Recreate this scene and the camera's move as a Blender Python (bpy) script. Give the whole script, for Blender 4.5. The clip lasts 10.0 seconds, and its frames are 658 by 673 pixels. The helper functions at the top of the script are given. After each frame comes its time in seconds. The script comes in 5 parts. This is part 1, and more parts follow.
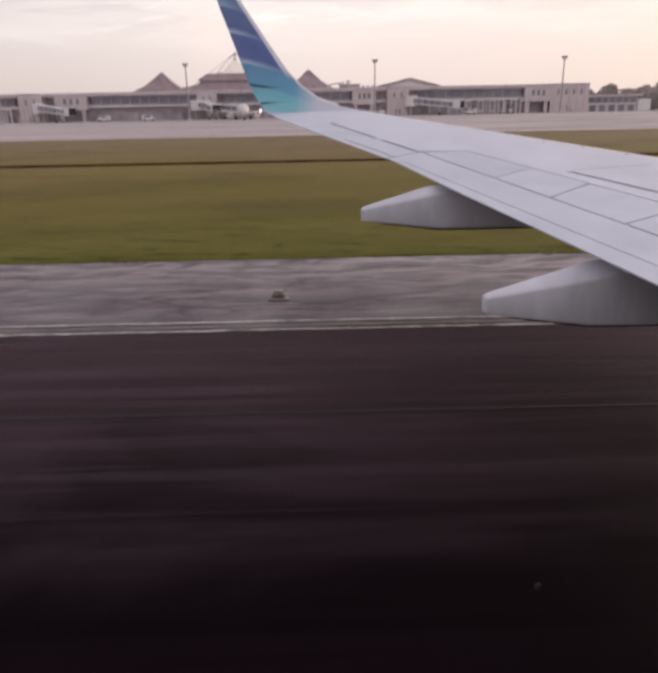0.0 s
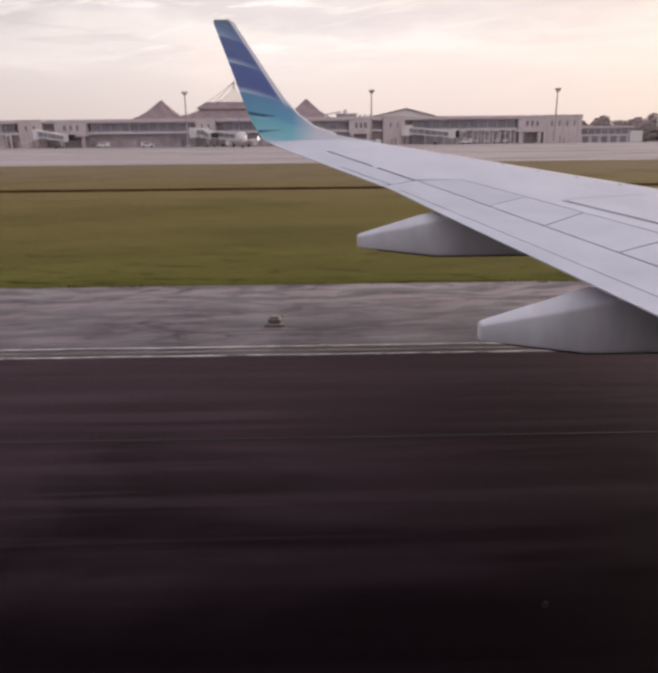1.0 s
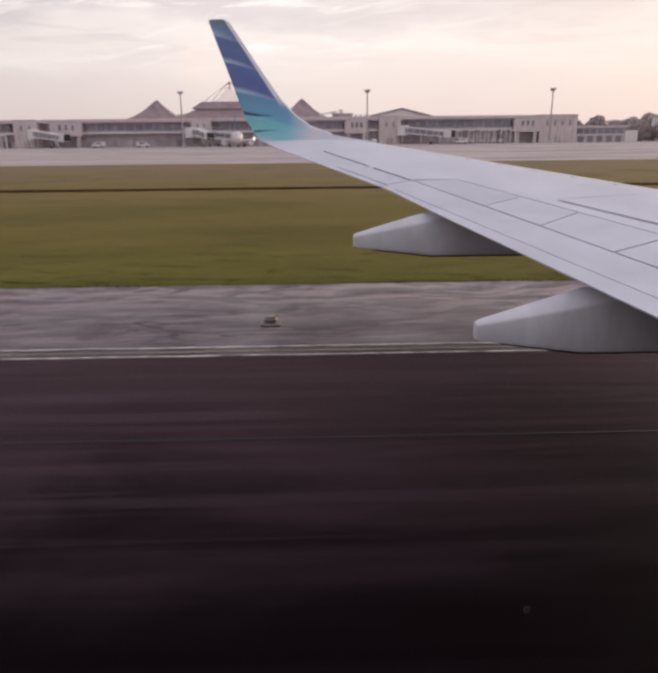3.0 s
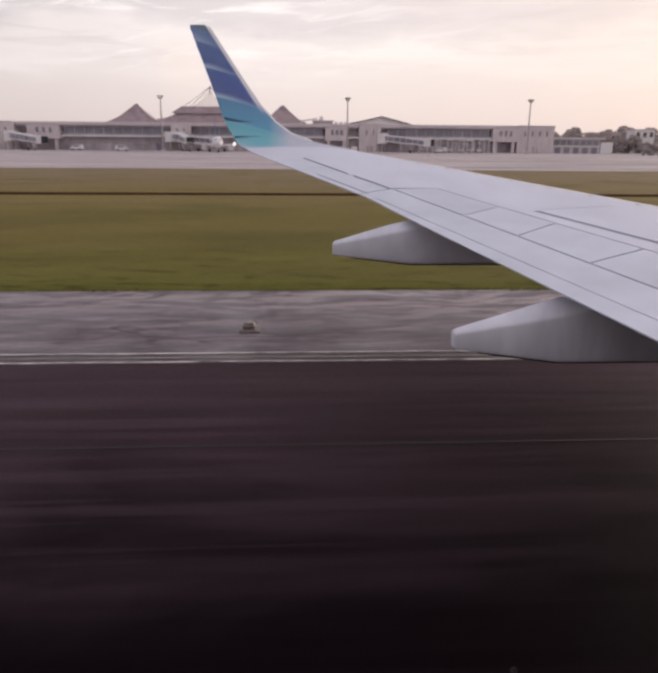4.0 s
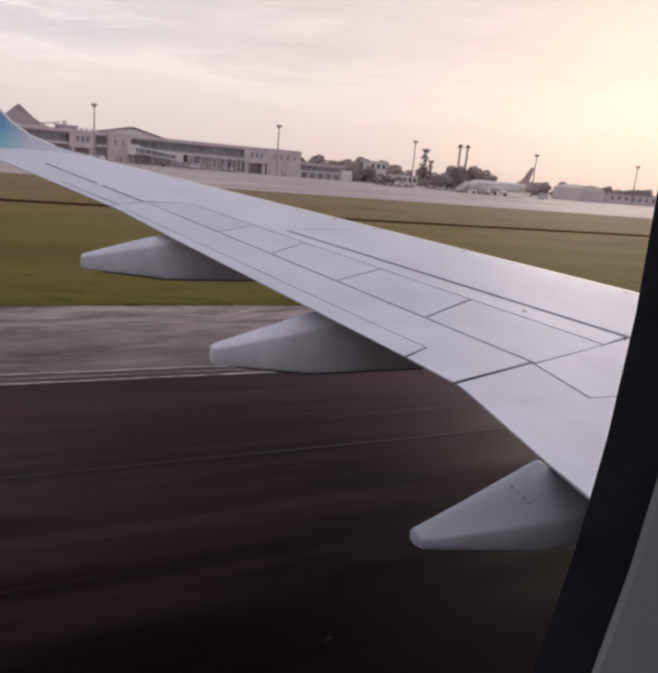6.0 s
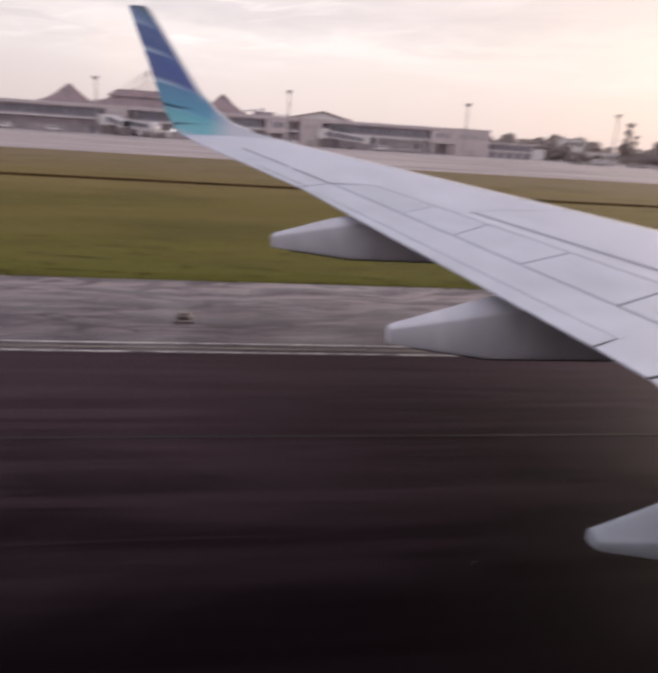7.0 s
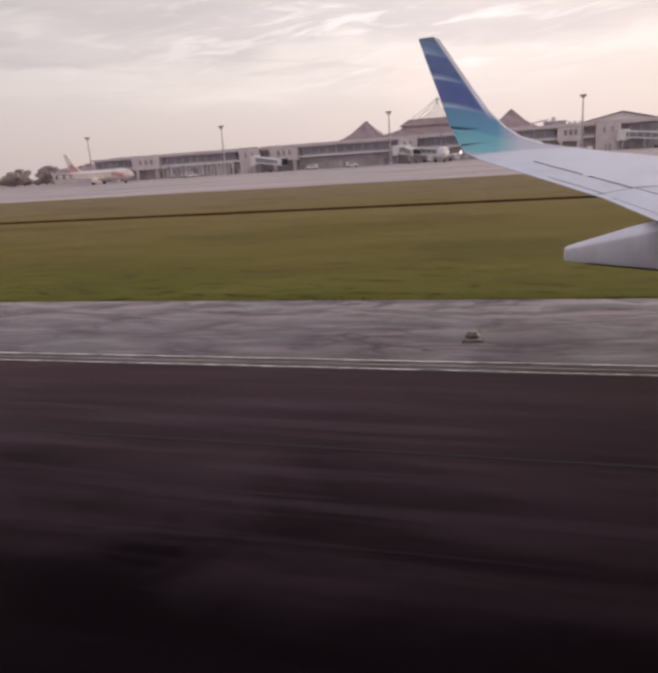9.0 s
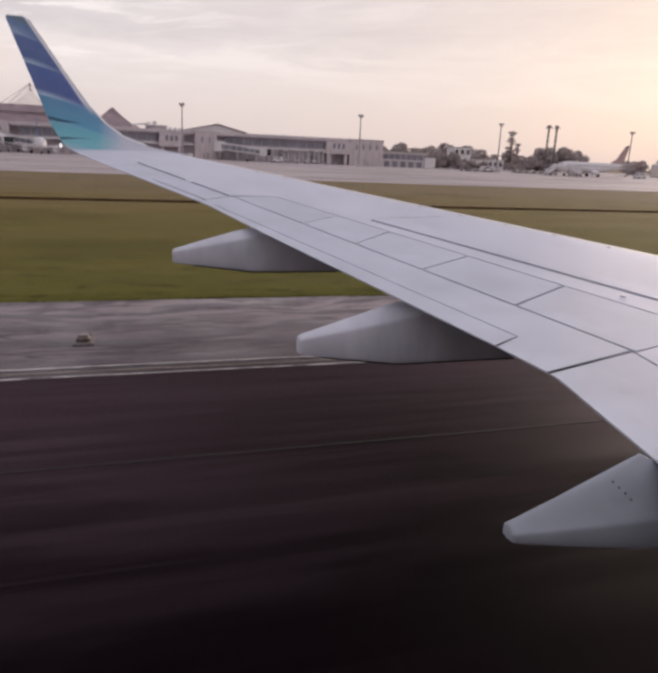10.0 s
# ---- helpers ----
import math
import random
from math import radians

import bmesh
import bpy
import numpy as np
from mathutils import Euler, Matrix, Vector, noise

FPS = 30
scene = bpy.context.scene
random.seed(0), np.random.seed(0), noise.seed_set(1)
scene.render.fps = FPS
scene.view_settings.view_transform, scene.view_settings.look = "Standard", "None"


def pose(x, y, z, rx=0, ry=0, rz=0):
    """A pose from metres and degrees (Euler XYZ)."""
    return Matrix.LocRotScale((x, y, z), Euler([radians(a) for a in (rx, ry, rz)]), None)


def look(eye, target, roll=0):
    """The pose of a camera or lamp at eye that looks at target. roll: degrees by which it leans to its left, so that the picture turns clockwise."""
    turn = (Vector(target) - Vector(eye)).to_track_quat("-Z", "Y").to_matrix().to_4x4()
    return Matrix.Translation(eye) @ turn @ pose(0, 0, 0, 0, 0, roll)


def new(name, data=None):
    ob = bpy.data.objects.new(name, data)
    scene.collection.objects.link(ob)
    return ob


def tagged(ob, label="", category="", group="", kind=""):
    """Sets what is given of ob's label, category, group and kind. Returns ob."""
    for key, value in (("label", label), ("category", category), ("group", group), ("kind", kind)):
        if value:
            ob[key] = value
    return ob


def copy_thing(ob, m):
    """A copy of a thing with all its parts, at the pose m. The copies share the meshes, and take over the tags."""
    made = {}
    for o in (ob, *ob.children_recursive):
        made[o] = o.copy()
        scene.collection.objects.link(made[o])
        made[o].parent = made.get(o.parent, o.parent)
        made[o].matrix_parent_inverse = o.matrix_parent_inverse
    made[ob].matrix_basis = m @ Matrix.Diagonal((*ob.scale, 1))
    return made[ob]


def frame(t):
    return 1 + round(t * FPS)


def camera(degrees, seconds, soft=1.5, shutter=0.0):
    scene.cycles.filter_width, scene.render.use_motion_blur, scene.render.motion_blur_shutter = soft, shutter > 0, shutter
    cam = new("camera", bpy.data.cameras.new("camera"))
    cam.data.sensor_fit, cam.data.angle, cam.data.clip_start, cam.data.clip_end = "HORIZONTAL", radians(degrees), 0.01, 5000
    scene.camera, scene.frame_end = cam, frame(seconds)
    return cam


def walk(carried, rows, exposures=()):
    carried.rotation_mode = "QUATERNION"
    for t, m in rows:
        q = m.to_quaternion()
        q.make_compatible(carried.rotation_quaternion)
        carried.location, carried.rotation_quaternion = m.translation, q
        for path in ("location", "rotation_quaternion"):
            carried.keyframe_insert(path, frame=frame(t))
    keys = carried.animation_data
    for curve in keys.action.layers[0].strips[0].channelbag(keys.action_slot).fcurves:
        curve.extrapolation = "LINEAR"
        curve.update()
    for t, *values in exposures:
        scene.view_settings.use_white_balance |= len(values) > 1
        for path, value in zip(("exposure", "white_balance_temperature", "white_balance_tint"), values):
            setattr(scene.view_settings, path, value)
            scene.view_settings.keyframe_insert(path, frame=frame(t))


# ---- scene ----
# The aircraft is the place: x runs forward along the taxiway, y outboard to the terminal, z up.
cam = camera(53.22, 10.0, soft=3.3, shutter=0.3)
PATH = [
    (0.0, (0.002, 0.001, 3.599), 0.37, -19.22, -1.14),
    (0.2, (0.004, -0.001, 3.600), 0.54, -16.71, -1.59),
    (0.5, (0.006, -0.003, 3.602), 0.57, -15.90, -1.19),
    (0.7, (0.004, -0.001, 3.600), 0.81, -16.45, -1.64),
    (1.0, (0.000, 0.001, 3.596), 0.82, -16.97, -0.59),
    (1.2, (0.002, 0.001, 3.598), 1.19, -18.06, -0.58),
    (1.5, (0.006, 0.000, 3.602), 1.31, -17.62, -0.56),
    (2.0, (0.006, 0.001, 3.604), 0.87, -17.01, -0.76),
    (2.5, (0.002, 0.001, 3.600), 0.82, -17.18, -0.47),
    (3.8, (0.003, -0.003, 3.598), 2.45, -16.49, -0.28),
    (4.0, (0.001, 0.005, 3.607), 3.11, -16.44, 0.45),
    (4.2, (-0.004, 0.003, 3.606), 4.00, -16.89, 1.25),
    (4.3, (-0.007, 0.002, 3.605), 5.08, -16.36, 2.04),
    (4.5, (-0.012, 0.000, 3.604), 9.30, -15.31, 3.20),
    (4.7, (-0.010, -0.002, 3.606), 13.66, -14.67, 3.95),
    (5.0, (-0.008, -0.004, 3.609), 17.96, -14.58, 4.37),
    (5.2, (-0.016, -0.008, 3.605), 21.32, -14.14, 5.12),
    (6.3, (-0.008, 0.003, 3.606), 24.93, -14.35, 5.09),
    (6.5, (-0.003, 0.004, 3.602), 24.47, -15.09, 5.05),
    (6.7, (-0.007, -0.002, 3.600), 22.71, -15.28, 4.95),
    (6.8, (-0.010, -0.006, 3.599), 19.00, -16.66, 3.71),
    (6.9, (-0.011, -0.009, 3.598), 12.55, -16.48, 4.27),
    (7.0, (-0.012, -0.012, 3.597), 9.01, -16.74, 3.63),
    (7.1, (-0.003, -0.008, 3.596), 1.68, -17.49, 0.73),
    (7.2, (0.006, -0.008, 3.595), -0.97, -17.62, -0.83),
    (7.3, (0.016, -0.008, 3.595), -4.54, -16.33, -2.13),
    (7.5, (0.036, -0.008, 3.594), -10.47, -14.61, -2.93),
    (7.7, (0.026, -0.007, 3.593), -14.30, -14.59, -4.86),
    (8.0, (0.010, -0.006, 3.592), -16.81, -14.92, -5.54),
    (8.3, (0.007, -0.004, 3.594), -19.56, -14.67, -4.87),
    (8.5, (0.005, -0.003, 3.595), -19.47, -14.36, -5.17),
    (9.0, (-0.008, 0.002, 3.596), -16.81, -15.05, -3.86),
    (9.2, (-0.018, 0.010, 3.598), -14.02, -15.51, -3.06),
    (9.3, (-0.024, 0.014, 3.599), -11.26, -15.35, -2.14),
    (9.5, (-0.034, 0.022, 3.601), -3.01, -14.16, -1.54),
    (9.6, (-0.032, 0.024, 3.600), 0.76, -14.73, -1.19),
    (9.7, (-0.030, 0.025, 3.599), 6.48, -15.29, -1.02),
    (9.8, (-0.027, 0.027, 3.597), 9.69, -14.83, -0.52),
    (9.9, (-0.025, 0.028, 3.596), 15.60, -14.75, 1.73),
    (10.0, (-0.023, 0.030, 3.595), 17.30, -15.38, 2.54),
]


def aim(eye, yaw, pitch, roll):
    """The pose of a camera turned by yaw from straight outboard towards the nose, then tilted and leaned."""
    yaw, pitch = radians(yaw), radians(pitch)
    way = Vector((math.sin(yaw) * math.cos(pitch), math.cos(yaw) * math.cos(pitch), math.sin(pitch)))
    return look(eye, Vector(eye) + way, roll)


walk(cam, [(t, aim(eye, yaw, pitch, roll)) for t, eye, yaw, pitch, roll in PATH], exposures=[(0.0, 0.10, 6700, 15), (1.0, 0.08, 6700, 15), (4.0, 0.06, 6600, 15), (4.5, 0.04, 6500, 14), (5.0, -0.12, 6500, 14), (6.5, -0.12, 6500, 16), (7.0, 0.08, 6550, 16), (7.5, 0.30, 6800, 17), (8.0, 0.04, 6850, 17), (9.0, 0.06, 6800, 16), (9.5, 0.08, 6700, 16), (10.0, -0.12, 6500, 15)])

# ---- sky and sun ----
SUN_AZ, SUN_EL = radians(47.0), radians(9.5)  # from outboard towards the nose
SUN_WAY = Vector((math.sin(SUN_AZ) * math.cos(SUN_EL), math.cos(SUN_AZ) * math.cos(SUN_EL), math.sin(SUN_EL)))
world = bpy.data.worlds.new("evening_sky")
scene.world = world
world.use_nodes = True


class Nodes:
    """Short ways to add and link shader nodes."""

    def __init__(self, tree):
        self.tree = tree
        tree.nodes.clear()

    def add(self, kind, **inputs):
        node = self.tree.nodes.new(kind)
        for key, value in inputs.items():
            self.put(node, key, value)
        return node

    def put(self, node, key, value):
        socket = node.inputs[int(key[1:])] if key[0] == "i" and key[1:].isdigit() else node.inputs[key.replace("_", " ")]
        if isinstance(value, bpy.types.NodeSocket):
            self.tree.links.new(value, socket)
        else:
            socket.default_value = value

    def math(self, op, a, b=0.0, c=0.0):
        node = self.tree.nodes.new("ShaderNodeMath")
        node.operation = op
        for k, v in enumerate((a, b, c)):
            self.put(node, "i%d" % k, v)
        return node.outputs[0]

    def vec(self, op, a, b=(0, 0, 0)):
        node = self.tree.nodes.new("ShaderNodeVectorMath")
        node.operation = op
        self.put(node, "i0", a)
        self.put(node, "i1", b)
        return node.outputs[1] if op in ("DOT_PRODUCT", "LENGTH") else node.outputs[0]

    def mix(self, fac, a, b, blend="MIX"):
        node = self.tree.nodes.new("ShaderNodeMix")
        node.data_type, node.blend_type = "RGBA", blend
        for k, v in ((0, fac), (6, a), (7, b)):
            if isinstance(v, bpy.types.NodeSocket):
                self.tree.links.new(v, node.inputs[k])
            else:
                node.inputs[k].default_value = (*v, 1) if isinstance(v, tuple) and len(v) == 3 else v
        return node.outputs[2]

    def noise(self, vector, scale, detail=4.0, rough=0.55, distortion=0.0):
        node = self.add("ShaderNodeTexNoise", Vector=vector, Scale=scale, Detail=detail, Roughness=rough, Distortion=distortion)
        return node.outputs[0]

    def ramp(self, fac, stops, mode="LINEAR"):
        node = self.tree.nodes.new("ShaderNodeValToRGB")
        node.color_ramp.interpolation = mode
        el = node.color_ramp.elements
        while len(el) < len(stops):
            el.new(0.5)
        for e, (p, c) in zip(el, stops):
            e.position = p
            e.color = (c, c, c, 1) if isinstance(c, (int, float)) else (*c, 1)
        self.put(node, "i0", fac)
        return node.outputs[0]

    def link(self, a, b):
        self.tree.links.new(a, b)


n = Nodes(world.node_tree)
way = n.add("ShaderNodeTexCoord").outputs["Generated"]
split = n.add("ShaderNodeSeparateXYZ", Vector=way)
up = split.outputs[2]
sky = n.tree.nodes.new("ShaderNodeTexSky")
sky.sky_type, sky.sun_disc = "NISHITA", False
sky.sun_elevation, sky.sun_rotation = SUN_EL, SUN_AZ
sky.air_density, sky.dust_density = 1.2, 3.0
# a hazy evening sky: a smooth beige bank by the horizon with a bright lip, a broken grey sheet above it, white wisps and thin dark streaks
az = n.math("ARCTAN2", split.outputs[0], split.outputs[1])
dome = n.add("ShaderNodeCombineXYZ", X=n.math("MULTIPLY", az, 4.0), Y=n.math("MULTIPLY", up, 13.0), Z=0.0).outputs[0]
swell = n.noise(n.vec("ADD", dome, (2.6, 5.1, 0.0)), 0.9, 5.0, 0.55, 0.3)
mottle = n.noise(n.vec("ADD", n.vec("MULTIPLY", dome, (0.8, 1.3, 1.0)), (4.3, 2.2, 0.0)), 1.5, 5.0, 0.55, 0.5)
lean = n.add("ShaderNodeCombineXYZ", X=n.math("MULTIPLY", az, 5.0), Y=n.math("SUBTRACT", n.math("MULTIPLY", up, 34.0), n.math("MULTIPLY", az, 3.6)), Z=0.0).outputs[0]
wisps = n.noise(n.vec("ADD", lean, (7.4, 3.1, 0.0)), 1.25, 7.0, 0.62, 0.7)
threads = n.noise(n.vec("ADD", n.vec("MULTIPLY", dome, (0.9, 3.6, 1.0)), (9.1, 4.7, 0.0)), 1.3, 5.0, 0.55, 0.6)
deck = n.ramp(up, [(0.0, (0.80, 0.70, 0.655)), (0.04, (0.85, 0.755, 0.705)), (0.09, (0.91, 0.835, 0.78)), (0.13, (0.95, 0.885, 0.83)), (0.22, (0.91, 0.86, 0.82))])
height = n.math("ADD", up, n.math("MULTIPLY", n.math("SUBTRACT", swell, 0.5), 0.13))
deck = n.mix(n.math("MULTIPLY", n.ramp(height, [(0.075, 0.0), (0.118, 1.0), (0.136, 1.0), (0.150, 0.0)]), n.ramp(mottle, [(0.38, 0.15), (0.60, 0.75)])), deck, (1.06, 0.985, 0.92))
grey = n.mix(n.ramp(mottle, [(0.36, 0.0), (0.64, 1.0)]), (0.765, 0.718, 0.708), (0.89, 0.835, 0.805))
deck = n.mix(n.math("MULTIPLY", n.ramp(height, [(0.132, 0.0), (0.152, 1.0)]), 0.85), deck, grey)
above = n.ramp(up, [(0.085, 0.0), (0.125, 1.0)])
behind = n.ramp(n.math("ADD", n.math("MULTIPLY", az, 0.5), 0.5), [(0.22, 0.35), (0.32, 1.0), (0.46, 1.0), (0.58, 0.25)])
deck = n.mix(n.math("MULTIPLY", n.math("MULTIPLY", n.ramp(wisps, [(0.53, 0.0), (0.64, 0.85)]), above), behind), deck, (1.15, 1.085, 1.03))
deck = n.mix(n.math("MULTIPLY", n.ramp(threads, [(0.33, 0.45), (0.43, 0.0)]), above), deck, (0.77, 0.715, 0.695))
puff = n.add("ShaderNodeCombineXYZ", X=n.math("ADD", az, 0.150), Y=n.math("MULTIPLY", n.math("SUBTRACT", up, 0.094), 1.1), Z=0.0).outputs[0]
puff = n.math("ADD", n.vec("LENGTH", puff), n.math("MULTIPLY", n.math("SUBTRACT", swell, 0.5), 0.06))
deck = n.mix(n.ramp(puff, [(0.0, 0.55), (0.05, 0.0)]), deck, (1.04, 0.90, 0.80))
side = n.ramp(n.math("ADD", n.math("MULTIPLY", az, 0.5), 0.5), [(0.05, (0.66, 0.675, 0.695)), (0.33, (0.86, 0.865, 0.875)), (0.45, (0.97, 0.97, 0.975)), (0.52, (1.0, 1.0, 1.0))])
deck = n.mix(1.0, deck, side, "MULTIPLY")
deck = n.mix(n.ramp(up, [(0.26, 0.0), (0.60, 1.0)]), deck, (0.57, 0.56, 0.615))
glow = n.math("MAXIMUM", n.vec("DOT_PRODUCT", way, tuple(SUN_WAY)), 0.0)
deck = n.mix(n.math("MULTIPLY", n.math("POWER", glow, 6.0), 0.50), deck, (0.90, 0.745, 0.64))
deck = n.mix(n.math("MULTIPLY", n.math("POWER", glow, 240.0), 0.42), deck, (1.05, 0.91, 0.74))
air = n.mix(0.94, n.vec("MULTIPLY", sky.outputs[0], (0.08, 0.08, 0.08)), deck)
back = n.add("ShaderNodeBackground", Color=air, Strength=1.08)
n.link(back.outputs[0], n.add("ShaderNodeOutputWorld").inputs[0])

sun = new("sun", bpy.data.lights.new("sun", "SUN"))
sun.data.energy, sun.data.angle, sun.data.color = 1.5, radians(13), (1.0, 0.84, 0.68)
sun.matrix_world = look(SUN_WAY * 100, (0, 0, 0))


# ---- materials ----
def surface(name, color, rough=0.6, metal=0.0, vary=0.12, scale=0.6, grain=0.0, grain_scale=30.0, bump=0.0, stretch=(1, 1, 1), tint=None, spec=0.5, wet=0.0, random_tone=0.0):
    """A painted, cast or grown surface with stains at one scale and grain at another."""
    m = bpy.data.materials.new(name)
    m.use_nodes = True
    k = Nodes(m.node_tree)
    place = k.vec("MULTIPLY", k.add("ShaderNodeNewGeometry").outputs["Position"], stretch)
    large = k.noise(place, scale, 5.0, 0.6)
    fine = k.noise(place, grain_scale, 3.0, 0.65)
    dark = tuple(c * (1 - vary) for c in color)
    light = tint if tint else tuple(min(1.0, c * (1 + vary)) for c in color)
    tone = k.mix(k.ramp(large, [(0.33, 0.0), (0.67, 1.0)]), dark, light)
    if grain:
        tone = k.mix(grain, tone, k.ramp(fine, [(0.3, 0.0), (0.7, 1.0)]), "OVERLAY")
    if random_tone:
        rnd = k.add("ShaderNodeObjectInfo").outputs["Random"]
        tone = k.mix(k.math("MULTIPLY", rnd, random_tone), tone, (0.0, 0.0, 0.0))
    shader = k.add("ShaderNodeBsdfPrincipled", Base_Color=tone, Metallic=metal)
    shader.inputs["Specular IOR Level"].default_value = spec
    if wet:
        k.put(shader, "Roughness", k.ramp(large, [(0.35, max(0.05, rough - wet)), (0.65, rough)]))
    else:
        k.put(shader, "Roughness", k.math("ADD", rough - 0.04, k.math("MULTIPLY", fine, 0.08)))
    if bump:
        node = k.add("ShaderNodeBump", Strength=bump, Distance=0.02, Height=fine)
        k.put(shader, "Normal", node.outputs[0])
    k.link(shader.outputs[0], k.add("ShaderNodeOutputMaterial").inputs[0])
    return m


WING_GREY = surface("wing_grey_paint", (0.69, 0.708, 0.80), 0.62, vary=0.07, scale=1.1, grain=0.09, grain_scale=9, stretch=(1, 0.5, 1), spec=0.35)
PANEL_GREY = surface("control_surface_paint", (0.658, 0.690, 0.785), 0.62, vary=0.08, scale=1.4, grain=0.09, grain_scale=14, random_tone=0.07, spec=0.35)
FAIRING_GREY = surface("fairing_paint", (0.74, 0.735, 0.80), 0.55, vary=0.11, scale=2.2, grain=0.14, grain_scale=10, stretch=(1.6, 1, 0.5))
# fairing paint again, darker and bluer: shade by the fuselage put in the colour
SHADED_FAIRING_GREY = surface("shaded_fairing_paint", (0.41, 0.445, 0.50), 0.5, vary=0.07, scale=2.0, grain=0.06, grain_scale=10)
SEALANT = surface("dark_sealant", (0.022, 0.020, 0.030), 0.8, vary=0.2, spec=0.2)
# matt cream white: the slat's sunlit gleam is put into its base colour
SUNLIT_SLAT = surface("sunlit_slat_metal", (0.89, 0.86, 0.83), 0.6, vary=0.03, scale=3, spec=0.22)
FUSELAGE_WHITE = surface("fuselage_white_paint", (0.78, 0.78, 0.80), 0.35, vary=0.03)
SEAL_BLACK = surface("window_seal_rubber", (0.065, 0.066, 0.082), 0.8, vary=0.3, scale=30, spec=0.2)
CABIN_GREY = surface("cabin_plastic", (0.80, 0.81, 0.89), 0.6, vary=0.05, scale=8, bump=0.1, grain_scale=300)
CONCRETE = surface("pale_concrete", (0.63, 0.56, 0.565), 0.85, vary=0.10, scale=0.25, grain=0.05, grain_scale=2.5)
FASCIA = surface("terminal_fascia", (0.62, 0.545, 0.555), 0.8, vary=0.08, scale=0.2, grain=0.05, grain_scale=2.0)
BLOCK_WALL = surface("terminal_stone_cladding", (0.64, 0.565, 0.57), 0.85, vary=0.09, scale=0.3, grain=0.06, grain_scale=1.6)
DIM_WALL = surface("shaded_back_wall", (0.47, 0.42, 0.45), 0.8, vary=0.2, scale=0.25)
WINDOW_DARK = surface("unlit_window_glass", (0.10, 0.085, 0.095), 0.3, vary=0.3, scale=0.4)
# grey base stands in for sky reflection and haze over distant glass
DARK_GLASS = surface("hazed_tinted_glass", (0.235, 0.222, 0.262), 0.3, vary=0.22, scale=0.15, spec=0.5)
ROOF_TILE = surface("red_brown_roof_tiles", (0.36, 0.272, 0.285), 0.75, vary=0.2, scale=0.3, grain=0.3, grain_scale=2.0)
TENT_WHITE = surface("translucent_roof_panels", (0.66, 0.61, 0.60), 0.5, vary=0.08, scale=0.3)
TOWER_STEEL = surface("weathered_dark_steel", (0.20, 0.165, 0.175), 0.6, metal=0.1, vary=0.2)
STEEL_GREY = surface("galvanised_steel", (0.42, 0.375, 0.38), 0.5, metal=0.2, vary=0.15)
HOUSE_WALL = surface("limewashed_wall", (0.60, 0.55, 0.54), 0.8, vary=0.12, scale=0.4)
HANGAR_SHEET = surface("cream_hangar_sheeting", (0.74, 0.66, 0.61), 0.7, vary=0.06, scale=0.4, grain=0.05, grain_scale=3)
WHITE_PAINT = surface("white_paint", (0.78, 0.75, 0.74), 0.5, vary=0.06)
EDGE_WHITE = surface("winglet_edge_white", (0.92, 0.91, 0.92), 0.4, vary=0.03)
RUBBER = surface("tyre_rubber", (0.03, 0.03, 0.03), 0.8, vary=0.2)
ORANGE_PAINT = surface("orange_livery_paint", (0.60, 0.32, 0.31), 0.4, vary=0.05)
PINK_WHITE = surface("cream_livery_paint", (0.86, 0.76, 0.70), 0.4, vary=0.04)
NAVY_PAINT = surface("blue_livery_paint", (0.10, 0.16, 0.33), 0.4, vary=0.05)
RED_PAINT = surface("red_livery_paint", (0.46, 0.31, 0.29), 0.4, vary=0.05)


def foliage(name, color):
    """Leaves that also let light through."""
    m = bpy.data.materials.new(name)
    m.use_nodes = True
    k = Nodes(m.node_tree)
    rnd = k.add("ShaderNodeNewGeometry").outputs["Random Per Island"]
    tone = k.mix(rnd, tuple(c * 0.75 for c in color), tuple(c * 1.25 for c in color))
    mixed = k.add("ShaderNodeMixShader", i0=0.45, i1=k.add("ShaderNodeBsdfDiffuse", Color=tone).outputs[0], i2=k.add("ShaderNodeBsdfTranslucent", Color=tone).outputs[0])
    k.link(mixed.outputs[0], k.add("ShaderNodeOutputMaterial").inputs[0])
    return m


TENT_CLOTH = bpy.data.materials.new("tent_cloth")
TENT_CLOTH.use_nodes = True
k = Nodes(TENT_CLOTH.node_tree)
weave = k.mix(k.noise(k.add("ShaderNodeNewGeometry").outputs["Position"], 0.6), (0.78, 0.72, 0.69), (0.88, 0.82, 0.79))
cloth = k.add("ShaderNodeMixShader", i0=0.5, i1=k.add("ShaderNodeBsdfDiffuse", Color=weave).outputs[0], i2=k.add("ShaderNodeBsdfTranslucent", Color=weave).outputs[0])
cloth = k.add("ShaderNodeMixShader", i0=0.74, i1=cloth.outputs[0], i2=k.add("ShaderNodeBsdfTransparent").outputs[0])
k.link(cloth.outputs[0], k.add("ShaderNodeOutputMaterial").inputs[0])
# leaf colour lifted to pinkish grey, distance haze painted into it
HAZED_LEAVES = foliage("hazed_foliage", (0.57, 0.50, 0.485))
BARK = surface("grey_bark", (0.16, 0.13, 0.11), 0.9, vary=0.25, scale=2)
